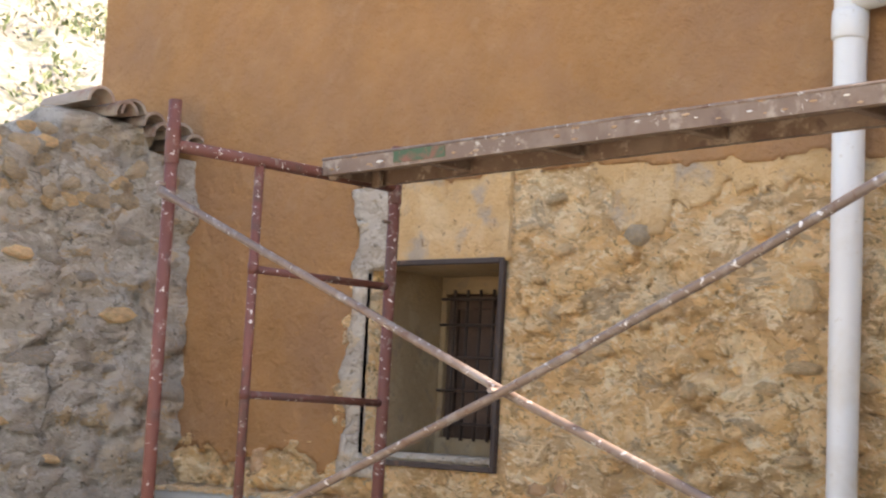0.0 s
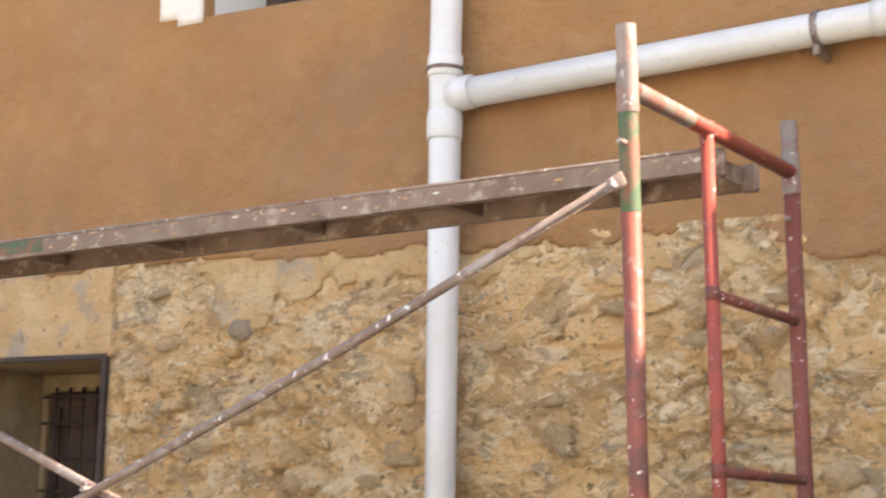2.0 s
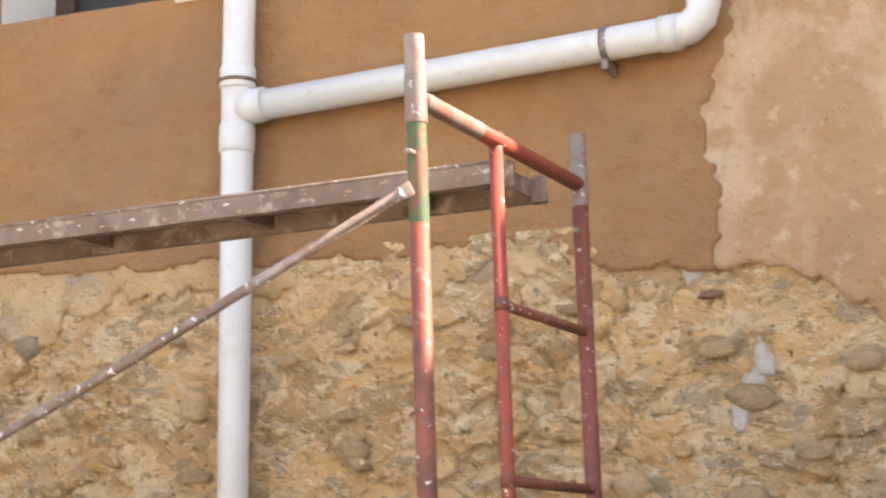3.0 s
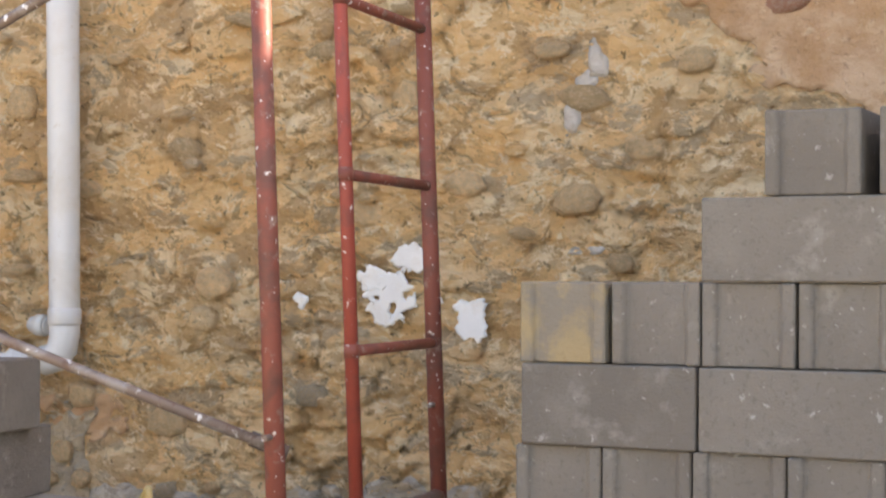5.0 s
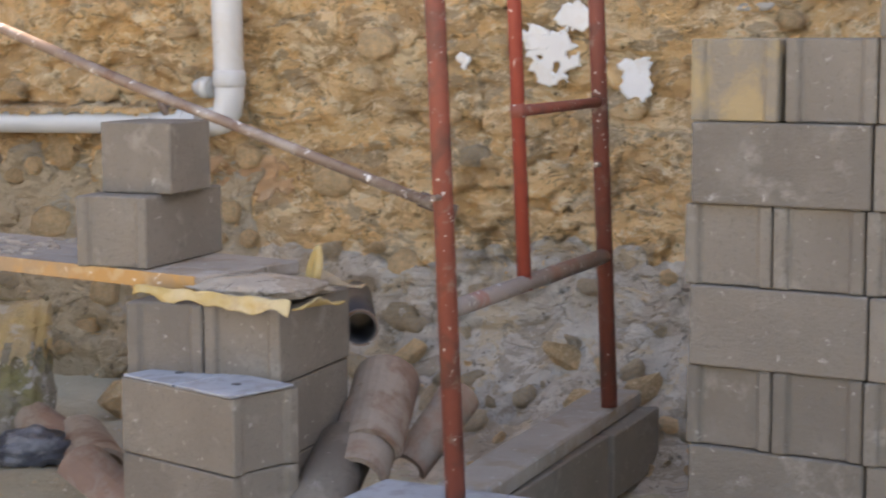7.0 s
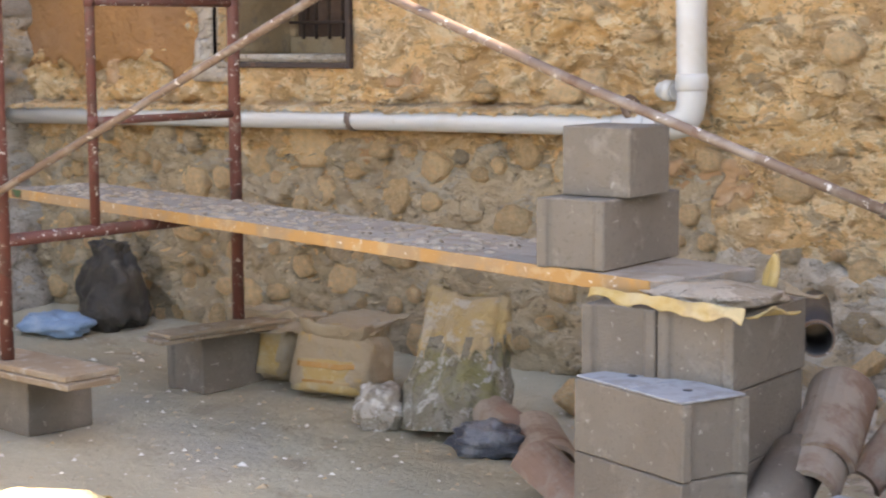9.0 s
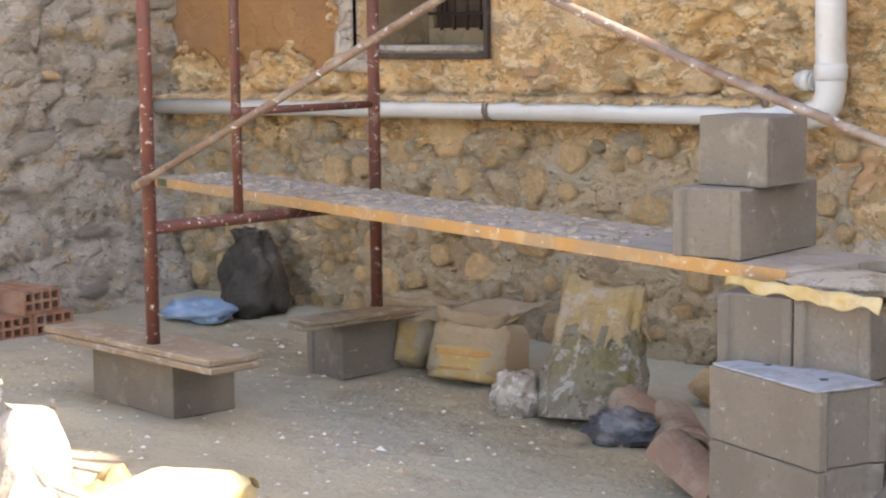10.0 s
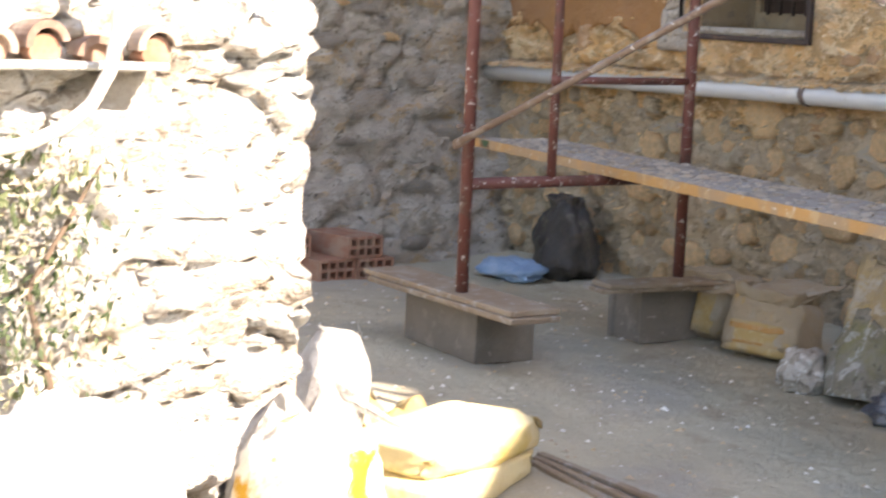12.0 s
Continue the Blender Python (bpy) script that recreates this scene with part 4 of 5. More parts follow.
boards(pose(-4.60, -1.10, 0.2115, 0, 0, -8), 0.14, 0.52, "short weathered board under the scaffold leg", ((0.0, 0.0, 0.016), (0.012, 0.03, 0.015)))


# ---- soft things: sacks, bags, paper ----
def pillow(lx, ly, lz, seed, crumple=0.1, fine=0.03, power=3.0, nu=40, nv=24, neck=0.0, flat=True):
    """A stuffed sack: a rounded box pushed about by noise; neck narrows it towards the top."""
    bm = bmesh.new()
    rows = []
    for j in range(nv + 1):
        v = -math.pi / 2 + math.pi * j / nv
        row = []
        for i in range(nu):
            u = 2 * math.pi * i / nu
            e = 2.0 / power
            sp = lambda q: math.copysign(abs(q) ** e, q)
            p = Vector((sp(math.cos(v)) * sp(math.cos(u)), sp(math.cos(v)) * sp(math.sin(u)), sp(math.sin(v))))
            k = 1 + crumple * noise.fractal(p * 1.6 + Vector((seed, 0, 0)), 1, 2, 3) + fine * noise.ridged_multi_fractal(p * 4 + Vector((0, seed, 0)), 1, 2, 3, 1.0, 2.0)
            t = (p.z + 1) / 2
            w = 1 - neck * t
            q = Vector((p.x * lx / 2 * w, p.y * ly / 2 * w, p.z * lz / 2)) * k
            q.z += lz / 2
            if flat:
                q.z = max(q.z, 0.0)
            row.append(bm.verts.new(q))
        rows.append(row)
    for a, b in zip(rows, rows[1:]):
        for i in range(nu):
            bm.faces.new((a[i], a[(i + 1) % nu], b[(i + 1) % nu], b[i]))
    bmesh.ops.remove_doubles(bm, verts=bm.verts, dist=1e-5)
    bm.normal_update()
    return bm


def soft_thing(name, label, category, at, bm, material, group=""):
    ob = part(name, bm, material, smooth=True)
    ob.matrix_world = at
    return tagged(ob, label, category, group)


def cloth(name, label, nx, ny, shape, material, parent=None, thick=0.004):
    bm = bmesh.new()
    g = [[bm.verts.new(shape(i / nx, j / ny)) for j in range(ny + 1)] for i in range(nx + 1)]
    for i in range(nx):
        for j in range(ny):
            bm.faces.new((g[i][j], g[i + 1][j], g[i + 1][j + 1], g[i][j + 1]))
    bmesh.ops.recalc_face_normals(bm, faces=bm.faces)
    bmesh.ops.solidify(bm, geom=list(bm.faces), thickness=thick)
    return part(name, bm, material, parent, label, smooth=True)


OCHREPRINT = mat("faded_ochre_print", (0.42, 0.29, 0.12), [(7, 0.48, 0.62, (0.44, 0.37, 0.26), 0.8), (30, 0.56, 0.66, (0.56, 0.46, 0.28), 0.6)], rough=0.75, bump=((16, 1.0),), depth=0.01)
RUSTPRINT = mat("faded_orange_print", (0.46, 0.24, 0.08), [(14, 0.48, 0.62, (0.46, 0.36, 0.22), 0.8)], rough=0.75)


def cement_sack(at, size, seed, label, taper, prints):
    """A standing paper sack; taper widens (+) or narrows (-) it towards its torn rim."""
    t = thing("cement_sack", label, "sack", at, "cement sacks by the wall")
    lx, ly, lz = size
    body = pillow(lx, ly, lz, seed, 0.12, 0.03, 4.0)
    for v in body.verts:
        h = v.co.z / lz - 0.4
        crease = 0.010 * fbm(v.co.x * 7, v.co.z * 5, seed + 3, 2.0, 3)
        v.co.x *= 1 + taper * h
        v.co.y += crease
    part("sack_body", body, PAPER, t, smooth=True)

    def lip(u, v):
        a = 2 * math.pi * u
        k = (1.0 + 0.12 * v + 0.08 * fbm(math.cos(a), math.sin(a), seed, 2, 2))
        sx, sy = (abs(math.cos(a)) ** 0.6) * math.copysign(1, math.cos(a)), (abs(math.sin(a)) ** 0.6) * math.copysign(1, math.sin(a))
        return (sx * lx * 0.47 * k * (1 + taper * 0.5), sy * ly * 0.47 * k, lz * 0.86 + v * 0.05 + 0.03 * fbm(sx, sy, seed, 3, 2))
    cloth("torn_rim", "torn paper rim", 36, 4, lip, PAPER, t)
    for u0, u1, z0, z1, m, what in prints:
        def band(u, v, u0=u0, u1=u1, z0=z0, z1=z1):
            z = z0 + (z1 - z0) * v + 0.02 * fbm(u * 3, z0, seed, 1, 2)
            x = (u0 + (u1 - u0) * u) * lx
            y = -ly / 2 * 1.05 + 0.06 * (abs(x) / lx * 2) ** 4 - (0.006 if m is RUSTPRINT else 0.003) + 0.010 * fbm(x * 7, z * lz * 5, seed + 3, 2.0, 3)
            return (x * (1 + taper * (z - 0.4)), y, z * lz)
        cloth("printed_band", what, 16, 6, band, m, t, 0.002)
    return t


cement_sack(pose(-4.53, -0.53, 0.0, -8, 0, 4), (0.30, 0.24, 0.235), 1.3, "dusty grey cement sack with a yellow side leaning on the wall", 0.30, ((0.12, 0.47, 0.12, 0.88, OCHREPRINT, "faded ochre printed side"),))
cement_sack(pose(-4.14, -0.58, 0.0, -6, 0, 14), (0.32, 0.24, 0.235), 4.4, "faded cement sack with orange printing beside the wall", -0.22,
            ((-0.47, 0.47, 0.06, 0.54, OCHREPRINT, "faded ochre printed panel"), (-0.38, 0.36, 0.42, 0.50, RUSTPRINT, "worn orange printed bar"), (-0.30, 0.40, 0.20, 0.24, RUSTPRINT, "worn orange printed bar")))
lid = thing("cardboard_sheet", "crumpled brown paper sheet lying over the cement sacks", "paper sheet", pose(-4.30, -0.50, 0.236, 4, -3, 12))
cloth("sheet", "", 30, 16, lambda u, v: ((u - 0.5) * 0.58, (v - 0.5) * 0.30, 0.02 * fbm(u * 4, v * 3, 5, 1, 3) - 0.06 * max(0, 0.25 - v)), PAPER, lid)
bag = thing("plastic_bag", "tall cloudy plastic bag of rubbish leaning on the wall", "rubbish bag", pose(-3.47, -0.80, 0.0, -12, -3, 12) @ Matrix.Diagonal((0.92, 0.9, 0.84, 1)))


STAINED = mat("ochre_stained_plastic", (0.40, 0.31, 0.18), [(6, 0.48, 0.60, (0.50, 0.36, 0.15), 0.8), (11, 0.54, 0.62, (0.55, 0.52, 0.45), 0.8)], rough=0.4, bump=((14, 1.0), (40, 0.5)), depth=0.03, spec=0.5)


def bag_skin(z0, z1, seed, nu=56, nv=34):
    """A slumped bag: wide at the foot, folded in towards the top, with upright creases."""
    def at(u, v):
        a = 2 * math.pi * u
        z = z0 + (z1 - z0) * v
        t = z / 0.52
        w = 0.175 - 0.025 * t + 0.02 * math.sin(min(1.0, t * 2.0) * math.pi)
        dep = 0.15 * max(0.0, 1 - t) ** 0.6 + 0.022
        cr = 1 + 0.10 * fbm(math.cos(a) * 1.5, math.sin(a) * 1.5, seed + t * 2, 1.3, 3) + 0.07 * math.sin(a * 13 + 4 * t + seed) * (0.4 + t) + 0.05 * fbm(math.cos(a) * 3, t * 3, seed, 2.5, 3)
        return (math.cos(a) * w * cr + 0.03 * t, math.sin(a) * dep * cr + 0.05 * t, max(0.0, z + 0.02 * fbm(u * 6, v * 4, seed, 1.5, 3) * (v > 0) + (0.10 * fbm(math.cos(a) * 2, math.sin(a) * 2, seed, 1.5, 2) * (1 - v) + 0.05 * v * max(0.0, -math.cos(a)) if z0 > 0.1 else 0.0)))
    return at


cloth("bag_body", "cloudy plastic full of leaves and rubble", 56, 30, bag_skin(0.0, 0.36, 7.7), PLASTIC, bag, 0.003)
cloth("bag_top", "stiff ochre-stained open top", 56, 26, bag_skin(0.27, 0.52, 7.7), STAINED, bag, 0.006)
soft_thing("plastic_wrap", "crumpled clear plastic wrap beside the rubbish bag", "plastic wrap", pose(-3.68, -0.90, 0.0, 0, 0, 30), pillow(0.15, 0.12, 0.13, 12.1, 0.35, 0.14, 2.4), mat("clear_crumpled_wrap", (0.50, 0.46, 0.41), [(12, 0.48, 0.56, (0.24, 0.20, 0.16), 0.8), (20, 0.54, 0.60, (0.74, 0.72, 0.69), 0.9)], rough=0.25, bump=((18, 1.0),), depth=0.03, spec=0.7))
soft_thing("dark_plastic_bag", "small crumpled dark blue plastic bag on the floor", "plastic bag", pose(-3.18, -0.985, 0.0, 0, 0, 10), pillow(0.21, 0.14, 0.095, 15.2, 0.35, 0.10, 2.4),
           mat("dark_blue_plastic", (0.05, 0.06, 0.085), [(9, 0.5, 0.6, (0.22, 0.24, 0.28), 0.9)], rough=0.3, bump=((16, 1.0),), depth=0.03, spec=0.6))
soft_thing("blue_plastic_bag", "light blue plastic bag of rubble by the wall", "plastic bag", pose(-5.93, -0.40, 0.0, 0, 0, 8), pillow(0.30, 0.17, 0.092, 18.5, 0.3, 0.08, 2.6), BLUEBAG)
black = thing("black_rubbish_bag", "black rubbish bag slumped against the wall corner", "rubbish bag", pose(-5.83, -0.19, 0.0, 0, 0, 5))
part("bag_body", pillow(0.36, 0.24, 0.34, 22.5, 0.3, 0.09, 2.5, neck=0.4), BLACKBAG, black, smooth=True)
cloth("gathered_neck", "gathered open neck of the bag", 30, 8, lambda u, v: (math.cos(6.283 * u) * (0.045 + 0.05 * v + 0.012 * math.sin(u * 44)), math.sin(6.283 * u) * (0.03 + 0.03 * v + 0.008 * math.sin(u * 44)), 0.29 + 0.09 * v + 0.02 * fbm(u * 5, v, 2, 1, 2)), BLACKBAG, black)
# yellow paper sack with dry mortar on the low pile
msack = thing("mortar_sack", "torn yellow paper sack with dry grey mortar on blocks", "sack", pose(-2.11, -1.50, 0.621, 0, 0, -8))
part("mortar", pillow(0.30, 0.25, 0.045, 25.0, 0.2, 0.05, 2.6), CEMENT, msack, "dry grey mortar heap", smooth=True)
cloth("front_flap", "yellow paper flap", 40, 8, lambda u, v: (-0.25 + 0.47 * u, -0.150 - 0.012 * v - 0.02 * u + 0.01 * fbm(u * 8, v, 1, 1, 3), 0.028 - 0.026 * v * (0.8 + 0.6 * fbm(u * 6, 0, 4, 1, 2)) + 0.006 * fbm(u * 7, v * 2, 3, 1, 2) - 0.014 * u * v), YELLOWPAPER, msack)
cloth("side_flap", "yellow paper flap", 14, 8, lambda u, v: (0.20 + 0.03 * v + 0.015 * u, -0.14 + 0.14 * u, 0.004 + 0.03 * v * math.sin(u * 3.2 + 0.4) ** 2 * (0.6 + 0.8 * abs(fbm(u * 4, v, 3, 1, 2)))), YELLOWPAPER, msack)
cloth("torn_tip", "upright torn yellow paper", 6, 8, lambda u, v: (0.08 + 0.055 * (u - 0.5) * (1.15 - v) * (0.5 + v) * 1.3 + 0.02 * v, 0.10 + 0.01 * math.sin(u * 6), 0.03 + 0.085 * v), YELLOWPAPER, msack)
cloth("back_flap", "brown paper flap", 30, 6, lambda u, v: (-0.2 + 0.4 * u, 0.13 + 0.02 * v, 0.02 + 0.03 * v * (0.5 + 0.5 * math.sin(u * 12))), PAPER, msack)


# ---- rocks ----
def rock_mesh(seed, flat=0.6, pts=18, name="stone"):
    r = random.Random(seed)
    bm = bmesh.new()
    for _ in range(pts):
        v = Vector((r.gauss(0, 1), r.gauss(0, 1), r.gauss(0, 1))).normalized() * r.uniform(0.8, 1.0)
        bm.verts.new((v.x, v.y * flat, v.z))
    bmesh.ops.convex_hull(bm, input=bm.verts)
    for v in [v for v in bm.verts if not v.link_faces]:
        bm.verts.remove(v)
    bmesh.ops.bevel(bm, geom=list(bm.edges), offset=0.06, segments=1, affect="EDGES") if pts > 20 else None
    me = bpy.data.meshes.new(name)
    bm.to_mesh(me)
    bm.free()
    return me


ROCKS = [rock_mesh(100 + i) for i in range(9)]
for i, me in enumerate(ROCKS):
    me.materials.append(STONE)
rng = random.Random(31)


def rock(name, at, size, material, label, category="stone", group="", parent=None, shapes=ROCKS):
    ob = new(name, rng.choice(shapes))
    if parent is not None:
        ob.parent = parent
    ob.matrix_local = at @ Matrix.Diagonal((*size, 1))
    if material is not STONE:
        ob.material_slots[0].link = "OBJECT"
        ob.material_slots[0].material = material
    return tagged(ob, label, category, group) if parent is None else ob


for x, y, r, m in ((-1.72, -0.34, 0.10, STONE), (-1.92, -0.30, 0.07, GREYSTONE), (-1.60, -0.18, 0.09, STONE), (-2.05, -0.42, 0.06, STONE), (-1.80, -0.52, 0.05, GREYSTONE), (-1.48, -0.34, 0.06, STONE), (-2.14, -0.20, 0.07, GREYSTONE),
                   (-2.30, -0.32, 0.08, STONE), (-2.50, -0.26, 0.09, GREYSTONE), (-1.95, -0.62, 0.05, STONE), (-1.74, -0.66, 0.04, STONE), (-1.38, -0.20, 0.07, STONE), (-2.68, -0.22, 0.08, GREYSTONE), (-1.85, -0.16, 0.09, STONE), (-2.3, -0.55, 0.05, STONE), (-1.66, -0.50, 0.045, GREYSTONE), (-1.2, -0.3, 0.07, STONE)):
    rock("loose_stone", pose(x, y, mound_z(x, y) + r * 0.15, rng.uniform(0, 40), rng.uniform(0, 40), rng.uniform(0, 360)), (r, r * 0.9, r * 0.6), m, "rough pale loose stone in the rubble at the wall foot", group="loose stones at the wall foot")
for _ in range(80):
    x, y, r = rng.uniform(-2.75, -1.2), rng.uniform(-0.66, -0.06), rng.choice((0.018, 0.026, 0.036, 0.05, 0.065))
    rock("loose_stone", pose(x, y, mound_z(x, y) + r * 0.2, rng.uniform(0, 60), rng.uniform(0, 60), rng.uniform(0, 360)), (r * 1.2, r, r * 0.7), STONE if rng.random() < 0.5 else GREYSTONE, "small broken stone in the rubble at the wall foot", group="loose stones at the wall foot")
rock("loose_stone", pose(-3.25, -0.40, 0.075, 10, 0, 30), (0.11, 0.13, 0.085), STONE, "rounded buff stone lying by the wall")

def slab_mesh(seed, name="stone"):
    """A stone whose broken face shows in a wall: an uneven outline, a worn rim and a nearly flat, tilted face."""
    r = random.Random(seed)
    n = 9
    out = [r.uniform(0.72, 1.0) for _ in range(n)]
    tilt, lean = r.uniform(-0.25, 0.25), r.uniform(-0.25, 0.25)
    bm = bmesh.new()
    rings = []
    for k, y in ((1.0, 1.0), (1.0, -0.35), (0.84, -0.85)):
        ring = []
        for i in range(n):
            a = 2 * math.pi * (i + 0.25 * math.sin(seed + i * 2.3)) / n
            u, v = out[i] * k * math.cos(a), out[i] * k * math.sin(a)
            u, v = max(-0.86, min(0.86, u)), max(-0.8, min(0.8, v))
            ring.append(bm.verts.new((u, y + (tilt * u + lean * v if y < 0 else 0.0) + r.uniform(-0.06, 0.06), v)))
        rings.append(ring)
    for p, q in zip(rings, rings[1:]):
        for i in range(n):
            bm.faces.new((p[i], p[(i + 1) % n], q[(i + 1) % n], q[i]))
    mid = bm.verts.new((r.uniform(-0.2, 0.2), -0.95, r.uniform(-0.2, 0.2)))
    for i in range(n):
        bm.faces.new((rings[2][i], rings[2][(i + 1) % n], mid)).smooth = True
    bmesh.ops.recalc_face_normals(bm, faces=bm.faces)
    me = bpy.data.meshes.new(name)
    bm.to_mesh(me)
    bm.free()
    me.materials.append(STONE)
    return me


SLABS = [slab_mesh(300 + i) for i in range(12)]

# ---- clay tiles and pipes between the pile and the frame ----
def half_tile(at, length, r0, r1, label, group="clay roof tiles", thick=0.014):
    bm = bmesh.new()
    ring = []
    for k, rr in ((0, r0), (1, r1)):
        for q in (rr, rr - thick):
            ring.append([bm.verts.new((q * math.cos(a), k * length, q * math.sin(a))) for a in [math.pi * i / 12 for i in range(13)]])
    a, b, c, d = ring
    for i in range(12):
        bm.faces.new((a[i], a[i + 1], c[i + 1], c[i]))
        bm.faces.new((b[i + 1], b[i], d[i], d[i + 1]))
        bm.faces.new((a[i + 1], a[i], b[i], b[i + 1]))
        bm.faces.new((c[i], c[i + 1], d[i + 1], d[i]))
    for i in (0, 12):
        bm.faces.new((a[i], c[i], d[i], b[i]))
    bmesh.ops.recalc_face_normals(bm, faces=bm.faces)
    ob = part("roof_tile", bm, CLAY, smooth=False)
    ob.matrix_world = at
    return tagged(ob, label, "roof tile", group)


half_tile(pose(-1.86, -1.51, 0.200, 20, 0, 17), 0.28, 0.074, 0.082, "dusty half-round clay roof tile in a leaning row")
half_tile(pose(-1.87, -1.42, 0.243, 20, 0, 18), 0.33, 0.078, 0.086, "dusty half-round clay roof tile in a leaning row")
half_tile(pose(-1.880, -1.19, 0.16, 38, 30, 10), 0.27, 0.050, 0.056, "dark red clay roof tile leaning behind others")
half_tile(pose(-3.06, -0.90, 0.012, 9, 0, 66), 0.37, 0.066, 0.075, "pale dusty clay roof tile leaning on the rubbish bag")
half_tile(pose(-2.90, -1.03, 0.004, 4, 12, 48), 0.33, 0.08, 0.088, "dusty brown clay roof tile lying on the floor")
half_tile(pose(-2.55, -1.36, 0.0, 14, 8, 68), 0.30, 0.072, 0.08, "pinkish clay roof tile lying against the block pile")
gp = thing("concrete_pipe", "grey concrete pipe lying beside the block pile", "pipe", pose(-1.84, -1.86, 0.10, 18, 0, 12))
part("barrel", tube(bmesh.new(), [(0, 0, 0.0), (0, 0.5, 0.0)], 0.070, 20, hollow=0.015), BLOCK, gp)
dp = thing("dark_pipe", "open end of a dark plastic pipe by the block pile", "pipe", pose(-1.998, -1.205, 0.507, 2, 0, 28))
part("barrel", tube(bmesh.new(), [(0, 0, 0), (0, 0.6, -0.03)], 0.043, 20, hollow=0.005), DARKPIPE, dp)
part("rim", tube(bmesh.new(), [(0, -0.004, 0), (0, 0.012, 0)], 0.046, 20, hollow=0.005), GALV, dp, "worn grey rim")

# ---- hollow bricks by the garden wall ----
def hollow_brick(at, label):
    t = thing("hollow_brick", label, "brick", at, "hollow bricks by the garden wall")
    lx, ly, lz = 0.30, 0.19, 0.095
    cols, rows, w = 4, 2, 0.012
    for i in range(cols + 1):
        y = i * (ly - w) / cols
        part("web", box(bmesh.new(), 0, lx, y, y + w, 0, lz), BRICK, t)
    for j in range(rows + 1):
        z = j * (lz - w) / rows
        for i in range(cols):
            y = i * (ly - w) / cols
            part("shell", box(bmesh.new(), 0, lx, y + w, y + (ly - w) / cols, z, z + w), BRICK, t)
    return t


for x, y, z, yaw in ((-6.42, -1.32, 0.002, 4), (-6.41, -1.12, 0.002, 2), (-6.40, -1.20, 0.100, 7), (-6.55, -1.42, 0.100, -10)):
    hollow_brick(pose(x, y, z, 0, 0, yaw), "orange-red hollow clay brick stacked by the wall")

PALEPAPER = mat("pale_yellow_paper", (0.74, 0.63, 0.37), [(3, 0.5, 0.62, (0.62, 0.45, 0.12), 0.8)], rough=0.7, bump=((10, 1.0),), depth=0.015)
# ---- sunlit foreground: dry-stone wall end, sacks and rocks ----
bm = bmesh.new()


def dry_x(y, z):
    s = stonework(y + 11, z * 1.35, 0.19, 0.9, 6.0)
    return -2.652 + 0.040 * (s - 0.5) + 0.025 * fbm(y, z, 2, 3, 3) + 0.014 * fbm(y, z, 6, 14, 3)


ny, nz = 110, 95
cols = []
for i in range(ny + 1):
    y = -4.9 + 1.44 * i / ny
    col = [bm.verts.new((dry_x(y, 1.285 * k / nz) - 0.05 * max(0, k / nz - 0.95) * 20, y + 0.045 * fbm(0, 1.3 * k / nz, 4, 5, 3) * (i / ny) ** 8, 1.285 * k / nz - 0.02)) for k in range(nz + 1)]
    col += [bm.verts.new((-2.75 - 0.12 * q, y, 1.285 + 0.02 * fbm(y, q, 3, 5, 2) - 0.02 * q)) for q in range(3)] + [bm.verts.new((-3.02, y, -0.02))]
    cols.append(col)
for p, q in zip(cols, cols[1:]):
    for u in range(len(p) - 1):
        bm.faces.new((p[u], q[u], q[u + 1], p[u + 1]))
bm.faces.new(cols[0][::-1])
bm.faces.new(cols[-1])
# base colours raised towards white to add to the sunlight on this wall
SUNWALL = masonry("sun_brightened_dry_masonry", (0.77, 0.74, 0.69), (0.80, 0.78, 0.74), (0.44, 0.36, 0.27), (0.62, 0.54, 0.43), 0.06, 8.0, 0.07, 1.0)
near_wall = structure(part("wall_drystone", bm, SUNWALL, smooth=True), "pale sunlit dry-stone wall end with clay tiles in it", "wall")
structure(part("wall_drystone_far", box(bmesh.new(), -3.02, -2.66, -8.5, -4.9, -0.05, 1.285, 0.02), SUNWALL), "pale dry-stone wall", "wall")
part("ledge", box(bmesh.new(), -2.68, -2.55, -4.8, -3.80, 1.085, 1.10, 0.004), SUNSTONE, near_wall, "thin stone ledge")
structure(part("door_jamb", box(bmesh.new(), -3.04, -2.91, -3.43, -3.30, -0.02, 1.28, 0.01), CEMENT), "narrow grey rendered jamb beside the stone wall", "jamb")
for k, y in enumerate((-4.12, -4.025, -3.93, -3.815)):
    half_tile(pose(-2.560, y, 1.118 + 0.014 * math.sin(k * 2.3), 0, 11 * math.sin(k * 3.1 + 1), 90 + 6 * math.sin(k * 1.9)), 0.18, 0.042, 0.040, "orange clay roof tile set in the dry-stone wall", "clay tiles in the wall")
    part("tile_filling", tube(bmesh.new(), [(-2.72, y, 1.118), (-2.575, y, 1.118)], [0.030, 0.029], 12), BRICK, near_wall, "orange clay tile end")
for i in range(40):
    y, z = rng.uniform(-4.5, -3.5), rng.uniform(0.08, 1.24)
    s = rng.uniform(0.035, 0.10)
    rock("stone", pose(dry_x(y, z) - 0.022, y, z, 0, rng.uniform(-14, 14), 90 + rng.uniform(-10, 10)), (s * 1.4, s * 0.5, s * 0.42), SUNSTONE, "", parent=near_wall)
cable = thing("conduit", "pale bent plastic conduit hanging in front of the wall", "conduit", pose(0, 0, 0))
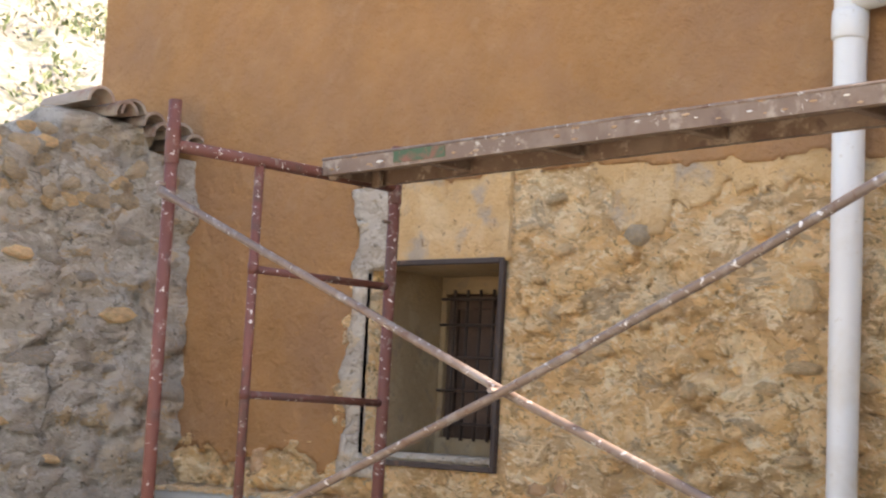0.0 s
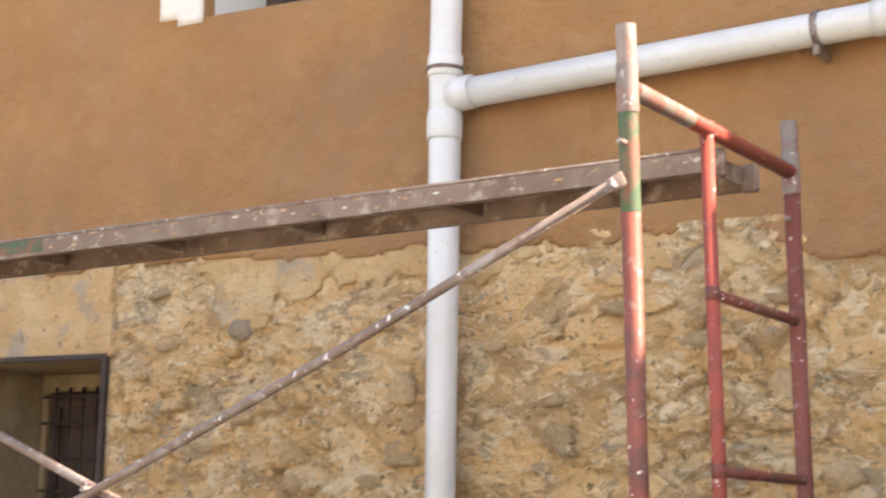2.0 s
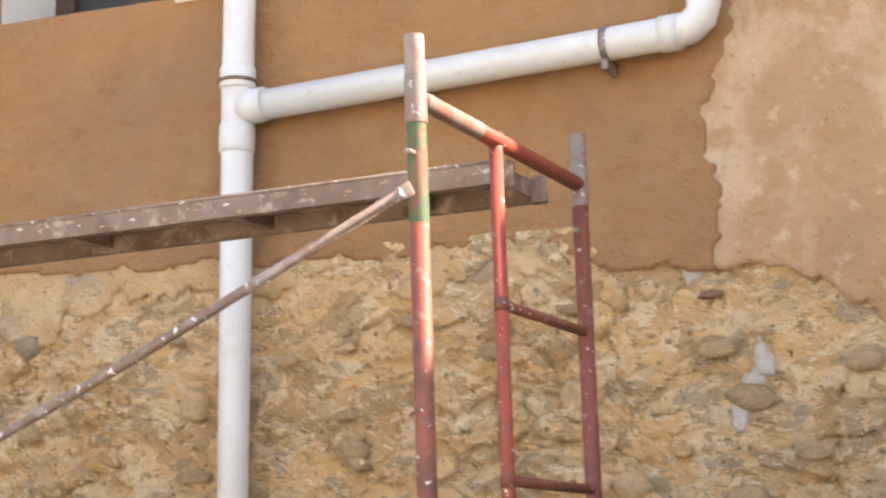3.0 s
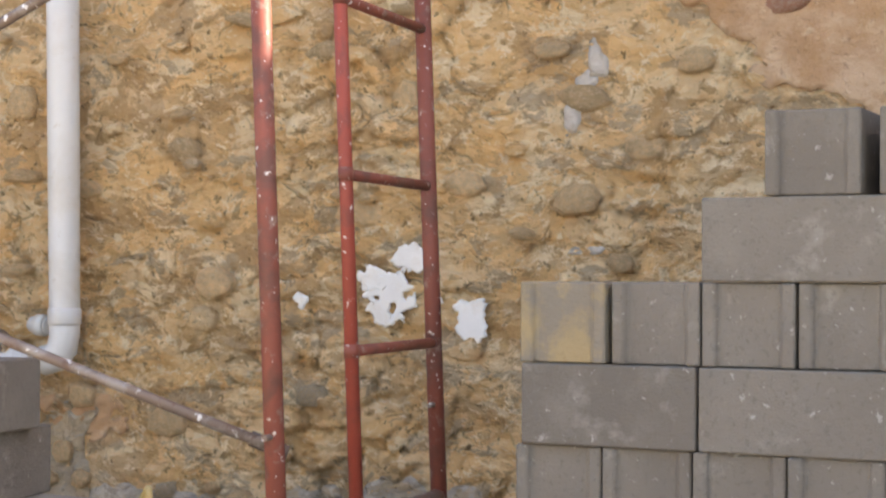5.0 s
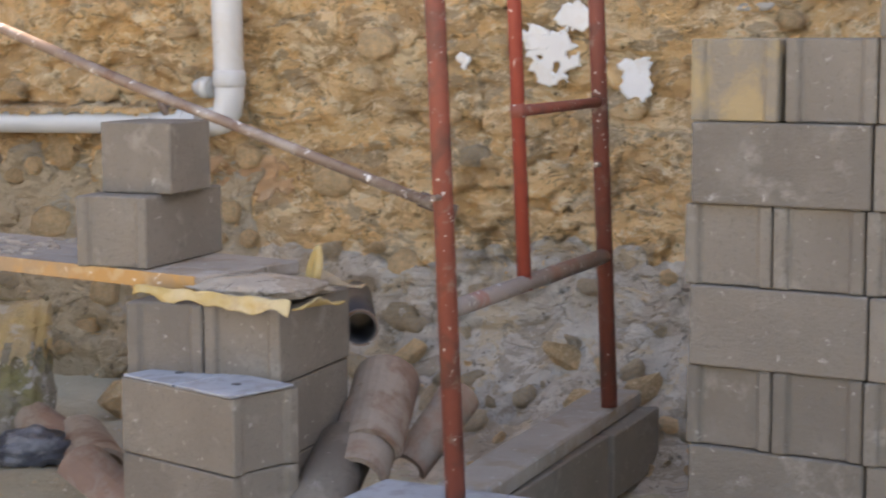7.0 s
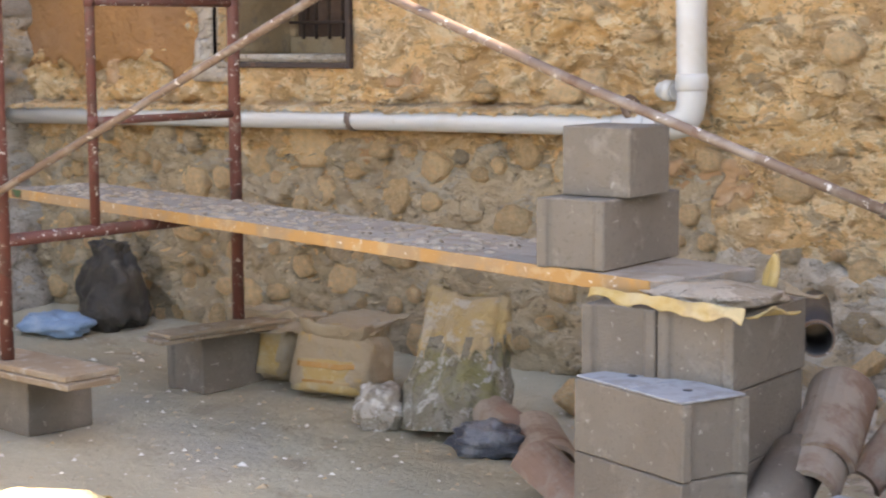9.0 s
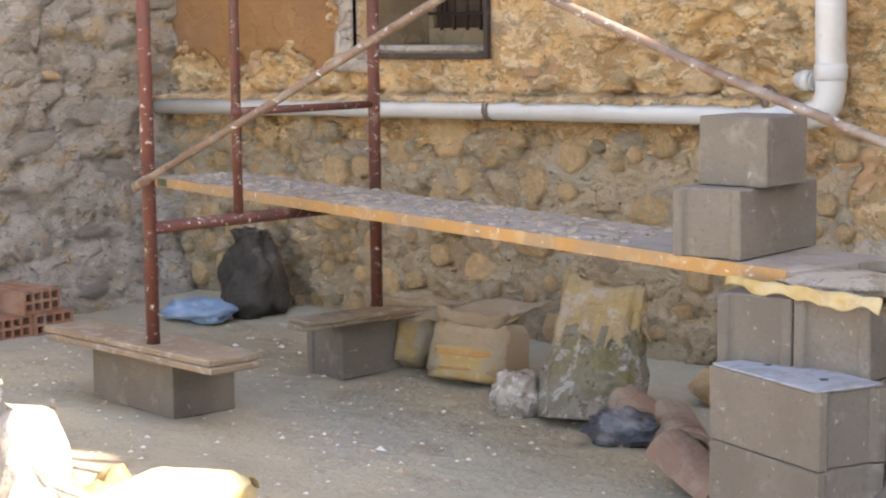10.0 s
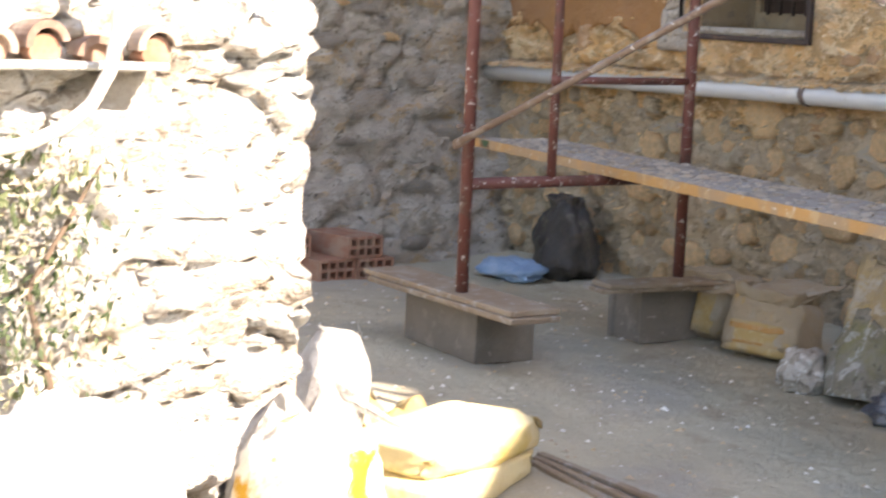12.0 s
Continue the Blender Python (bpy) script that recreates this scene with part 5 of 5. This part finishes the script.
pts = [(-2.52, -3.915, 1.9), (-2.5, -3.918, 1.3), (-2.5, -3.925, 1.16), (-2.5, -3.94, 1.085), (-2.5, -3.972, 1.03), (-2.5, -4.02, 0.992), (-2.5, -4.08, 0.966), (-2.5, -4.14, 0.955), (-2.52, -4.4, 0.95), (-2.64, -4.7, 0.95)]
part("tube", tube(bmesh.new(), pts, 0.0125, 12), CABLE, cable)


def leaves(name, label, category, n, place, size, material, seed, kind=""):
    r = random.Random(seed)
    verts, faces = [], []
    for _ in range(n):
        p, s = Vector(place(r)), r.uniform(0.6, 1.3) * size
        q = Euler((r.uniform(0, 6.3), r.uniform(0, 6.3), r.uniform(0, 6.3))).to_matrix()
        k = len(verts)
        for c in ((-1, 0, 0), (-0.2, 0.42, 0.1), (1, 0, 0), (-0.2, -0.42, 0.1)):
            verts.append(p + q @ (Vector(c) * s))
        faces.append((k, k + 1, k + 2, k + 3))
    me = bpy.data.meshes.new(name)
    me.from_pydata([tuple(v) for v in verts], [], faces)
    me.materials.append(material)
    return me


def vine_place(r):
    y = r.gauss(-4.06, 0.085)
    z = r.uniform(0.5, 0.97) - 0.25 * max(0, y + 3.95)
    return (-2.60 + abs(r.gauss(0, 0.035)), y + 0.03 * math.sin(z * 30), z)


vine = thing("wall_plant", "straggling green weeds growing on the sunlit wall", "weed", pose(-2.6, -4.0, 0.3))
for nm, m, n_, sd in (("leaves", LEAF, 520, 3), ("dry_stems", DRYLEAF, 300, 4)):
    ob = new(nm, leaves(nm, "", "", n_, lambda r: Vector(vine_place(r)) - Vector((-2.6, -4.0, 0.3)), 0.013, m, sd))
    ob.parent = vine
part("stem", tube(bmesh.new(), [(0.0, 0, -0.28), (0.03, 0.02, 0.1), (0.02, -0.05, 0.4), (0.03, 0.08, 0.62)], [0.012, 0.010, 0.007, 0.003], 8), BARK, vine)

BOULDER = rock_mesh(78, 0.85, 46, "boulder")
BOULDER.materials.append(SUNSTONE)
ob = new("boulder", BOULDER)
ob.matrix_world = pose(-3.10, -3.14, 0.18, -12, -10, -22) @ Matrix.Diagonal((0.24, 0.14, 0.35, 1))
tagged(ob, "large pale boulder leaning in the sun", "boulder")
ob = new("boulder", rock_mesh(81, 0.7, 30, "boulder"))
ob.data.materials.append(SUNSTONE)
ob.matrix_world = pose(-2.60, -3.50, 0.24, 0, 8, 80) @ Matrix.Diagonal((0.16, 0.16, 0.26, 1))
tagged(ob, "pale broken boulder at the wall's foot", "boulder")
soft_thing("white_sack", "bulging white woven sack in the sunlight", "sack", pose(-2.37, -4.05, 0.0, 0, 0, 20), pillow(0.36, 0.34, 0.55, 41.0, 0.16, 0.04, 3.0), mat("white_woven_sack", (0.72, 0.70, 0.66), [(8, 0.5, 0.65, (0.62, 0.58, 0.5), 0.6)], bump=((20, 1.0),), depth=0.01), "sacks in the sun")
soft_thing("orange_sack", "orange and white cement sack in the sunlight", "sack", pose(-2.33, -3.61, 0.0, 0, 0, 15), pillow(0.23, 0.19, 0.46, 44.0, 0.16, 0.06, 4.5), ORANGE, "sacks in the sun")
for k, z in enumerate((0.0, 0.085)):
    ysack = thing("yellow_sack", "flat pale yellow paper sack on the floor in the sun", "sack", pose(-3.22 - 0.02 * k, -2.68 + 0.02 * k, z, 0, 0, 28 - 6 * k), "sacks in the sun")
    part("sack_body", pillow(0.30, 0.52, 0.095, 47.0 + k * 3, 0.10, 0.03, 5.0), PALEPAPER, ysack, smooth=True)
    for e in (-1, 1):
        cloth("folded_end", "folded and glued paper end", 14, 5, lambda u, v, e=e: ((u - 0.5) * 0.26, e * (0.225 + 0.035 * v), 0.050 + 0.036 * (1 - v) ** 0.5 + 0.005 * fbm(u * 4, v, k, 1, 2)), YELLOWPAPER, ysack)
scrap = thing("paper_sheet", "crumpled yellow cement paper lying in the sun", "paper sheet", pose(-3.66, -2.58, 0.01, 0, 0, 30))
cloth("sheet", "", 24, 16, lambda u, v: ((u - 0.5) * 0.5, (v - 0.5) * 0.36, 0.03 + 0.12 * abs(fbm(u * 3, v * 3, 9, 1, 3))), YELLOWPAPER, scrap)
for k in range(3):
    ob = part("timber_strip", box(bmesh.new(), 0, 0.62, -0.012, 0.012, 0, 0.014, 0.002), WOOD)
    ob.matrix_world = pose(-3.36 + 0.03 * k, -2.26 - 0.035 * k, 0.01, 0, 0, -1 - 4 * k)
    tagged(ob, "thin brown timber strip lying on the floor", "timber", "timber strips on the floor")

# ---- coping of the garden wall ----
for k in range(7):
    y = -0.06 - 0.085 * k
    half_tile(pose(-6.95, y, 2.50 + 0.022 * k + 0.02 * math.sin(k * 2.1), 0, 6 + 3 * math.sin(k * 1.7), -90 + 5 * math.sin(k * 3)), 0.44, 0.062, 0.07, "weathered pinkish clay coping tile on the garden wall", "coping tiles of the garden wall")
for i in range(46):
    y, z = rng.uniform(-1.3, -0.25), rng.uniform(2.18, 2.56)
    s = rng.uniform(0.03, 0.075)
    rock("stone", pose(garden_x(y, z) - 0.005, y, z - 0.05, 0, rng.uniform(-20, 20), 90 + rng.uniform(-15, 15)), (s * 1.4, s * 0.7, s * 0.75), GREYSTONE if rng.random() < 0.7 else STONE, "", parent=garden)

taken = []
for _ in range(1500):
    y, z, s = rng.uniform(-1.9, -0.1), rng.uniform(0.08, 2.1), rng.uniform(0.05, 0.15)
    if len(taken) < 44 and all((y - a) ** 2 + (z - b) ** 2 > (s + c) ** 2 * 0.9 for a, b, c in taken):
        taken.append((y, z, s))
        rock("stone", pose(garden_x(y, z + 0.05) - 0.012, y, z, 0, rng.uniform(-10, 10), 90 + rng.uniform(-8, 8)), (s * 1.3, 0.030, s * 0.5), STONE if z > 0.6 and rng.random() < 0.14 else ROUGHSTONE, "", parent=garden, shapes=SLABS)

# ---- hillside and shrubs beyond ----
bm = bmesh.new()
g = []
for i in range(41):
    col = []
    for j in range(41):
        x, y = -13 - i * 0.7, -4 + j * 0.8
        col.append(bm.verts.new((x, y, -0.2 + (i * 0.7) * 0.55 + 0.9 * fbm(x, y, 0, 0.25, 4))))
    g.append(col)
for i in range(40):
    for j in range(40):
        bm.faces.new((g[i][j], g[i + 1][j], g[i + 1][j + 1], g[i][j + 1]))
bmesh.ops.recalc_face_normals(bm, faces=bm.faces)
HILL = mat("dry_pale_hillside", (0.26, 0.245, 0.21), [(1.5, 0.48, 0.6, (0.10, 0.12, 0.07), 0.8), (4, 0.5, 0.6, (0.36, 0.35, 0.32), 0.8)], bump=((1.2, 1.0), (5, 0.5)), depth=0.3, space="World")
structure(part("hillside", bm, HILL, smooth=True), "dry sunlit hillside with pale rocks", "hillside")


def shrub_place(r):
    while True:
        i, j = r.uniform(0, 28), r.uniform(0, 32)
        x, y = -13 - i, -4 + j
        if fbm(x, y, 7, 0.9, 3) > -0.05:
            break
    z = -0.2 + i * 0.55 + 0.9 * fbm(x, y, 0, 0.25, 4)
    return (x, y, z + abs(r.gauss(0, 0.35)))


for nm, m, n_, sd in (("hillside_shrubs", LEAF, 26000, 13), ("hillside_dry_grass", DRYLEAF, 14000, 14)):
    ob = new(nm, leaves(nm, "", "", n_, shrub_place, 0.085, m, sd))
    tagged(ob, "sunlit green shrubs on the hillside" if m is LEAF else "pale dry grass on the hillside", "shrubs", kind="stuff")

# ---- grit on the yard floor ----
r = random.Random(8)
for nm, m, n_ in (("floor_grit", WHITEWASH, 620), ("floor_pebbles", GREYSTONE, 800)):
    verts, faces = [], []
    for _ in range(n_):
        x, y, s = r.uniform(-6.2, -1.6), r.uniform(-2.8, -0.3), r.uniform(0.003, 0.011) * (1.6 if r.random() < 0.06 else 1)
        k = len(verts)
        z = 0.022 * fbm(x, y, 0, 1.1, 4) + 0.008 * fbm(x, y, 3, 6, 3) + 0.001
        for c in ((1, 0, 0), (-0.4, 0.9, 0), (-0.5, -0.8, 0), (0, 0, 0.7)):
            verts.append((x + c[0] * s * r.uniform(0.7, 1.6), y + c[1] * s * r.uniform(0.7, 1.6), z + c[2] * s))
        faces += [(k, k + 1, k + 3), (k + 1, k + 2, k + 3), (k + 2, k, k + 3)]
    me = bpy.data.meshes.new(nm)
    me.from_pydata(verts, [], faces)
    me.materials.append(m)
    tagged(new(nm, me), "white plaster crumbs on the yard floor" if m is WHITEWASH else "small grey pebbles on the yard floor", "grit", kind="stuff")

# ---- stones showing in the house wall ----
def wall_stone(x, z, sx, sz, m, proud=0.0):
    rock("stone", pose(x, -relief(x, z) + 0.008 - proud, z, 0, rng.uniform(-12, 12), rng.uniform(-6, 6)), (sx, 0.024, sz), m, "", parent=house, shapes=SLABS)


taken = []
tries = 0
while len(taken) < 150 and tries < 6000:
    tries += 1
    x, z = rng.uniform(-6.5, -3.0), rng.uniform(0.05, 0.84)
    s = rng.uniform(0.035, 0.11)
    if all((x - a) ** 2 + (z - b) ** 2 > (s + c) ** 2 * 1.1 for a, b, c in taken):
        taken.append((x, z, s))
        wall_stone(x, z, s * rng.uniform(0.8, 1.3), s * rng.uniform(0.7, 1.15), GREYSTONE if rng.random() < 0.08 else (LOWMUD if rng.random() < 0.2 else STONE), 0.012)
taken = []
tries = 0
while len(taken) < 34 and tries < 4000:
    tries += 1
    x, z = rng.uniform(-3.0, -0.9), rng.uniform(0.12, 0.55)
    s = rng.uniform(0.03, 0.08)
    if all((x - a) ** 2 + (z - b) ** 2 > (s + c) ** 2 for a, b, c in taken):
        taken.append((x, z, s))
        wall_stone(x, z, s * rng.uniform(0.9, 1.4), s * rng.uniform(0.7, 1.0), GREYSTONE if rng.random() < 0.6 else STONE, 0.018)
# single stones that stand out higher up
for x, z, sx, sz, m in ((-3.97, 2.02, 0.07, 0.05, GREYSTONE), (-3.25, 1.79, 0.075, 0.075, STONE), (-2.53, 1.20, 0.085, 0.065, STONE), (-1.89, 1.77, 0.055, 0.07, STONE), (-2.05, 1.42, 0.11, 0.06, STONE), (-3.6, 1.05, 0.10, 0.065, STONE),
                        (-3.48, 1.08, 0.08, 0.06, STONE), (-3.0, 1.5, 0.07, 0.04, STONE), (-2.15, 1.92, 0.10, 0.04, STONE), (-2.4, 2.02, 0.12, 0.03, STONE), (-1.35, 1.45, 0.09, 0.06, STONE), (-1.15, 1.6, 0.08, 0.05, STONE), (-1.7, 1.5, 0.08, 0.05, STONE),
                        (-3.95, 1.05, 0.06, 0.03, STONE), (-4.35, 2.17, 0.07, 0.025, STONE), (-1.0, 1.85, 0.07, 0.05, STONE), (-0.75, 2.0, 0.09, 0.04, BRICK), (-0.70, 1.62, 0.07, 0.045, BRICK), (-1.45, 2.06, 0.05, 0.018, BRICK), (-2.65, 1.62, 0.08, 0.05, STONE), (-2.2, 0.85, 0.07, 0.045, GREYSTONE), (-2.7, 0.75, 0.09, 0.06, STONE)):
    wall_stone(x, z, sx, sz, m, 0.010)

taken = []
tries = 0
while len(taken) < 60 and tries < 3000:
    tries += 1
    x, z = rng.uniform(-4.5, -0.6), rng.uniform(0.95, 2.05)
    s = rng.uniform(0.025, 0.07)
    if all((x - a) ** 2 + (z - b) ** 2 > (s + c) ** 2 * 2 for a, b, c in taken) and not in_window(x, z, 0.1) and not pale_keep(x, z):
        taken.append((x, z, s))
        wall_stone(x, z, s * rng.uniform(0.9, 1.6), s * rng.uniform(0.45, 0.9), MUD if rng.random() < 0.7 else STONE, 0.010)
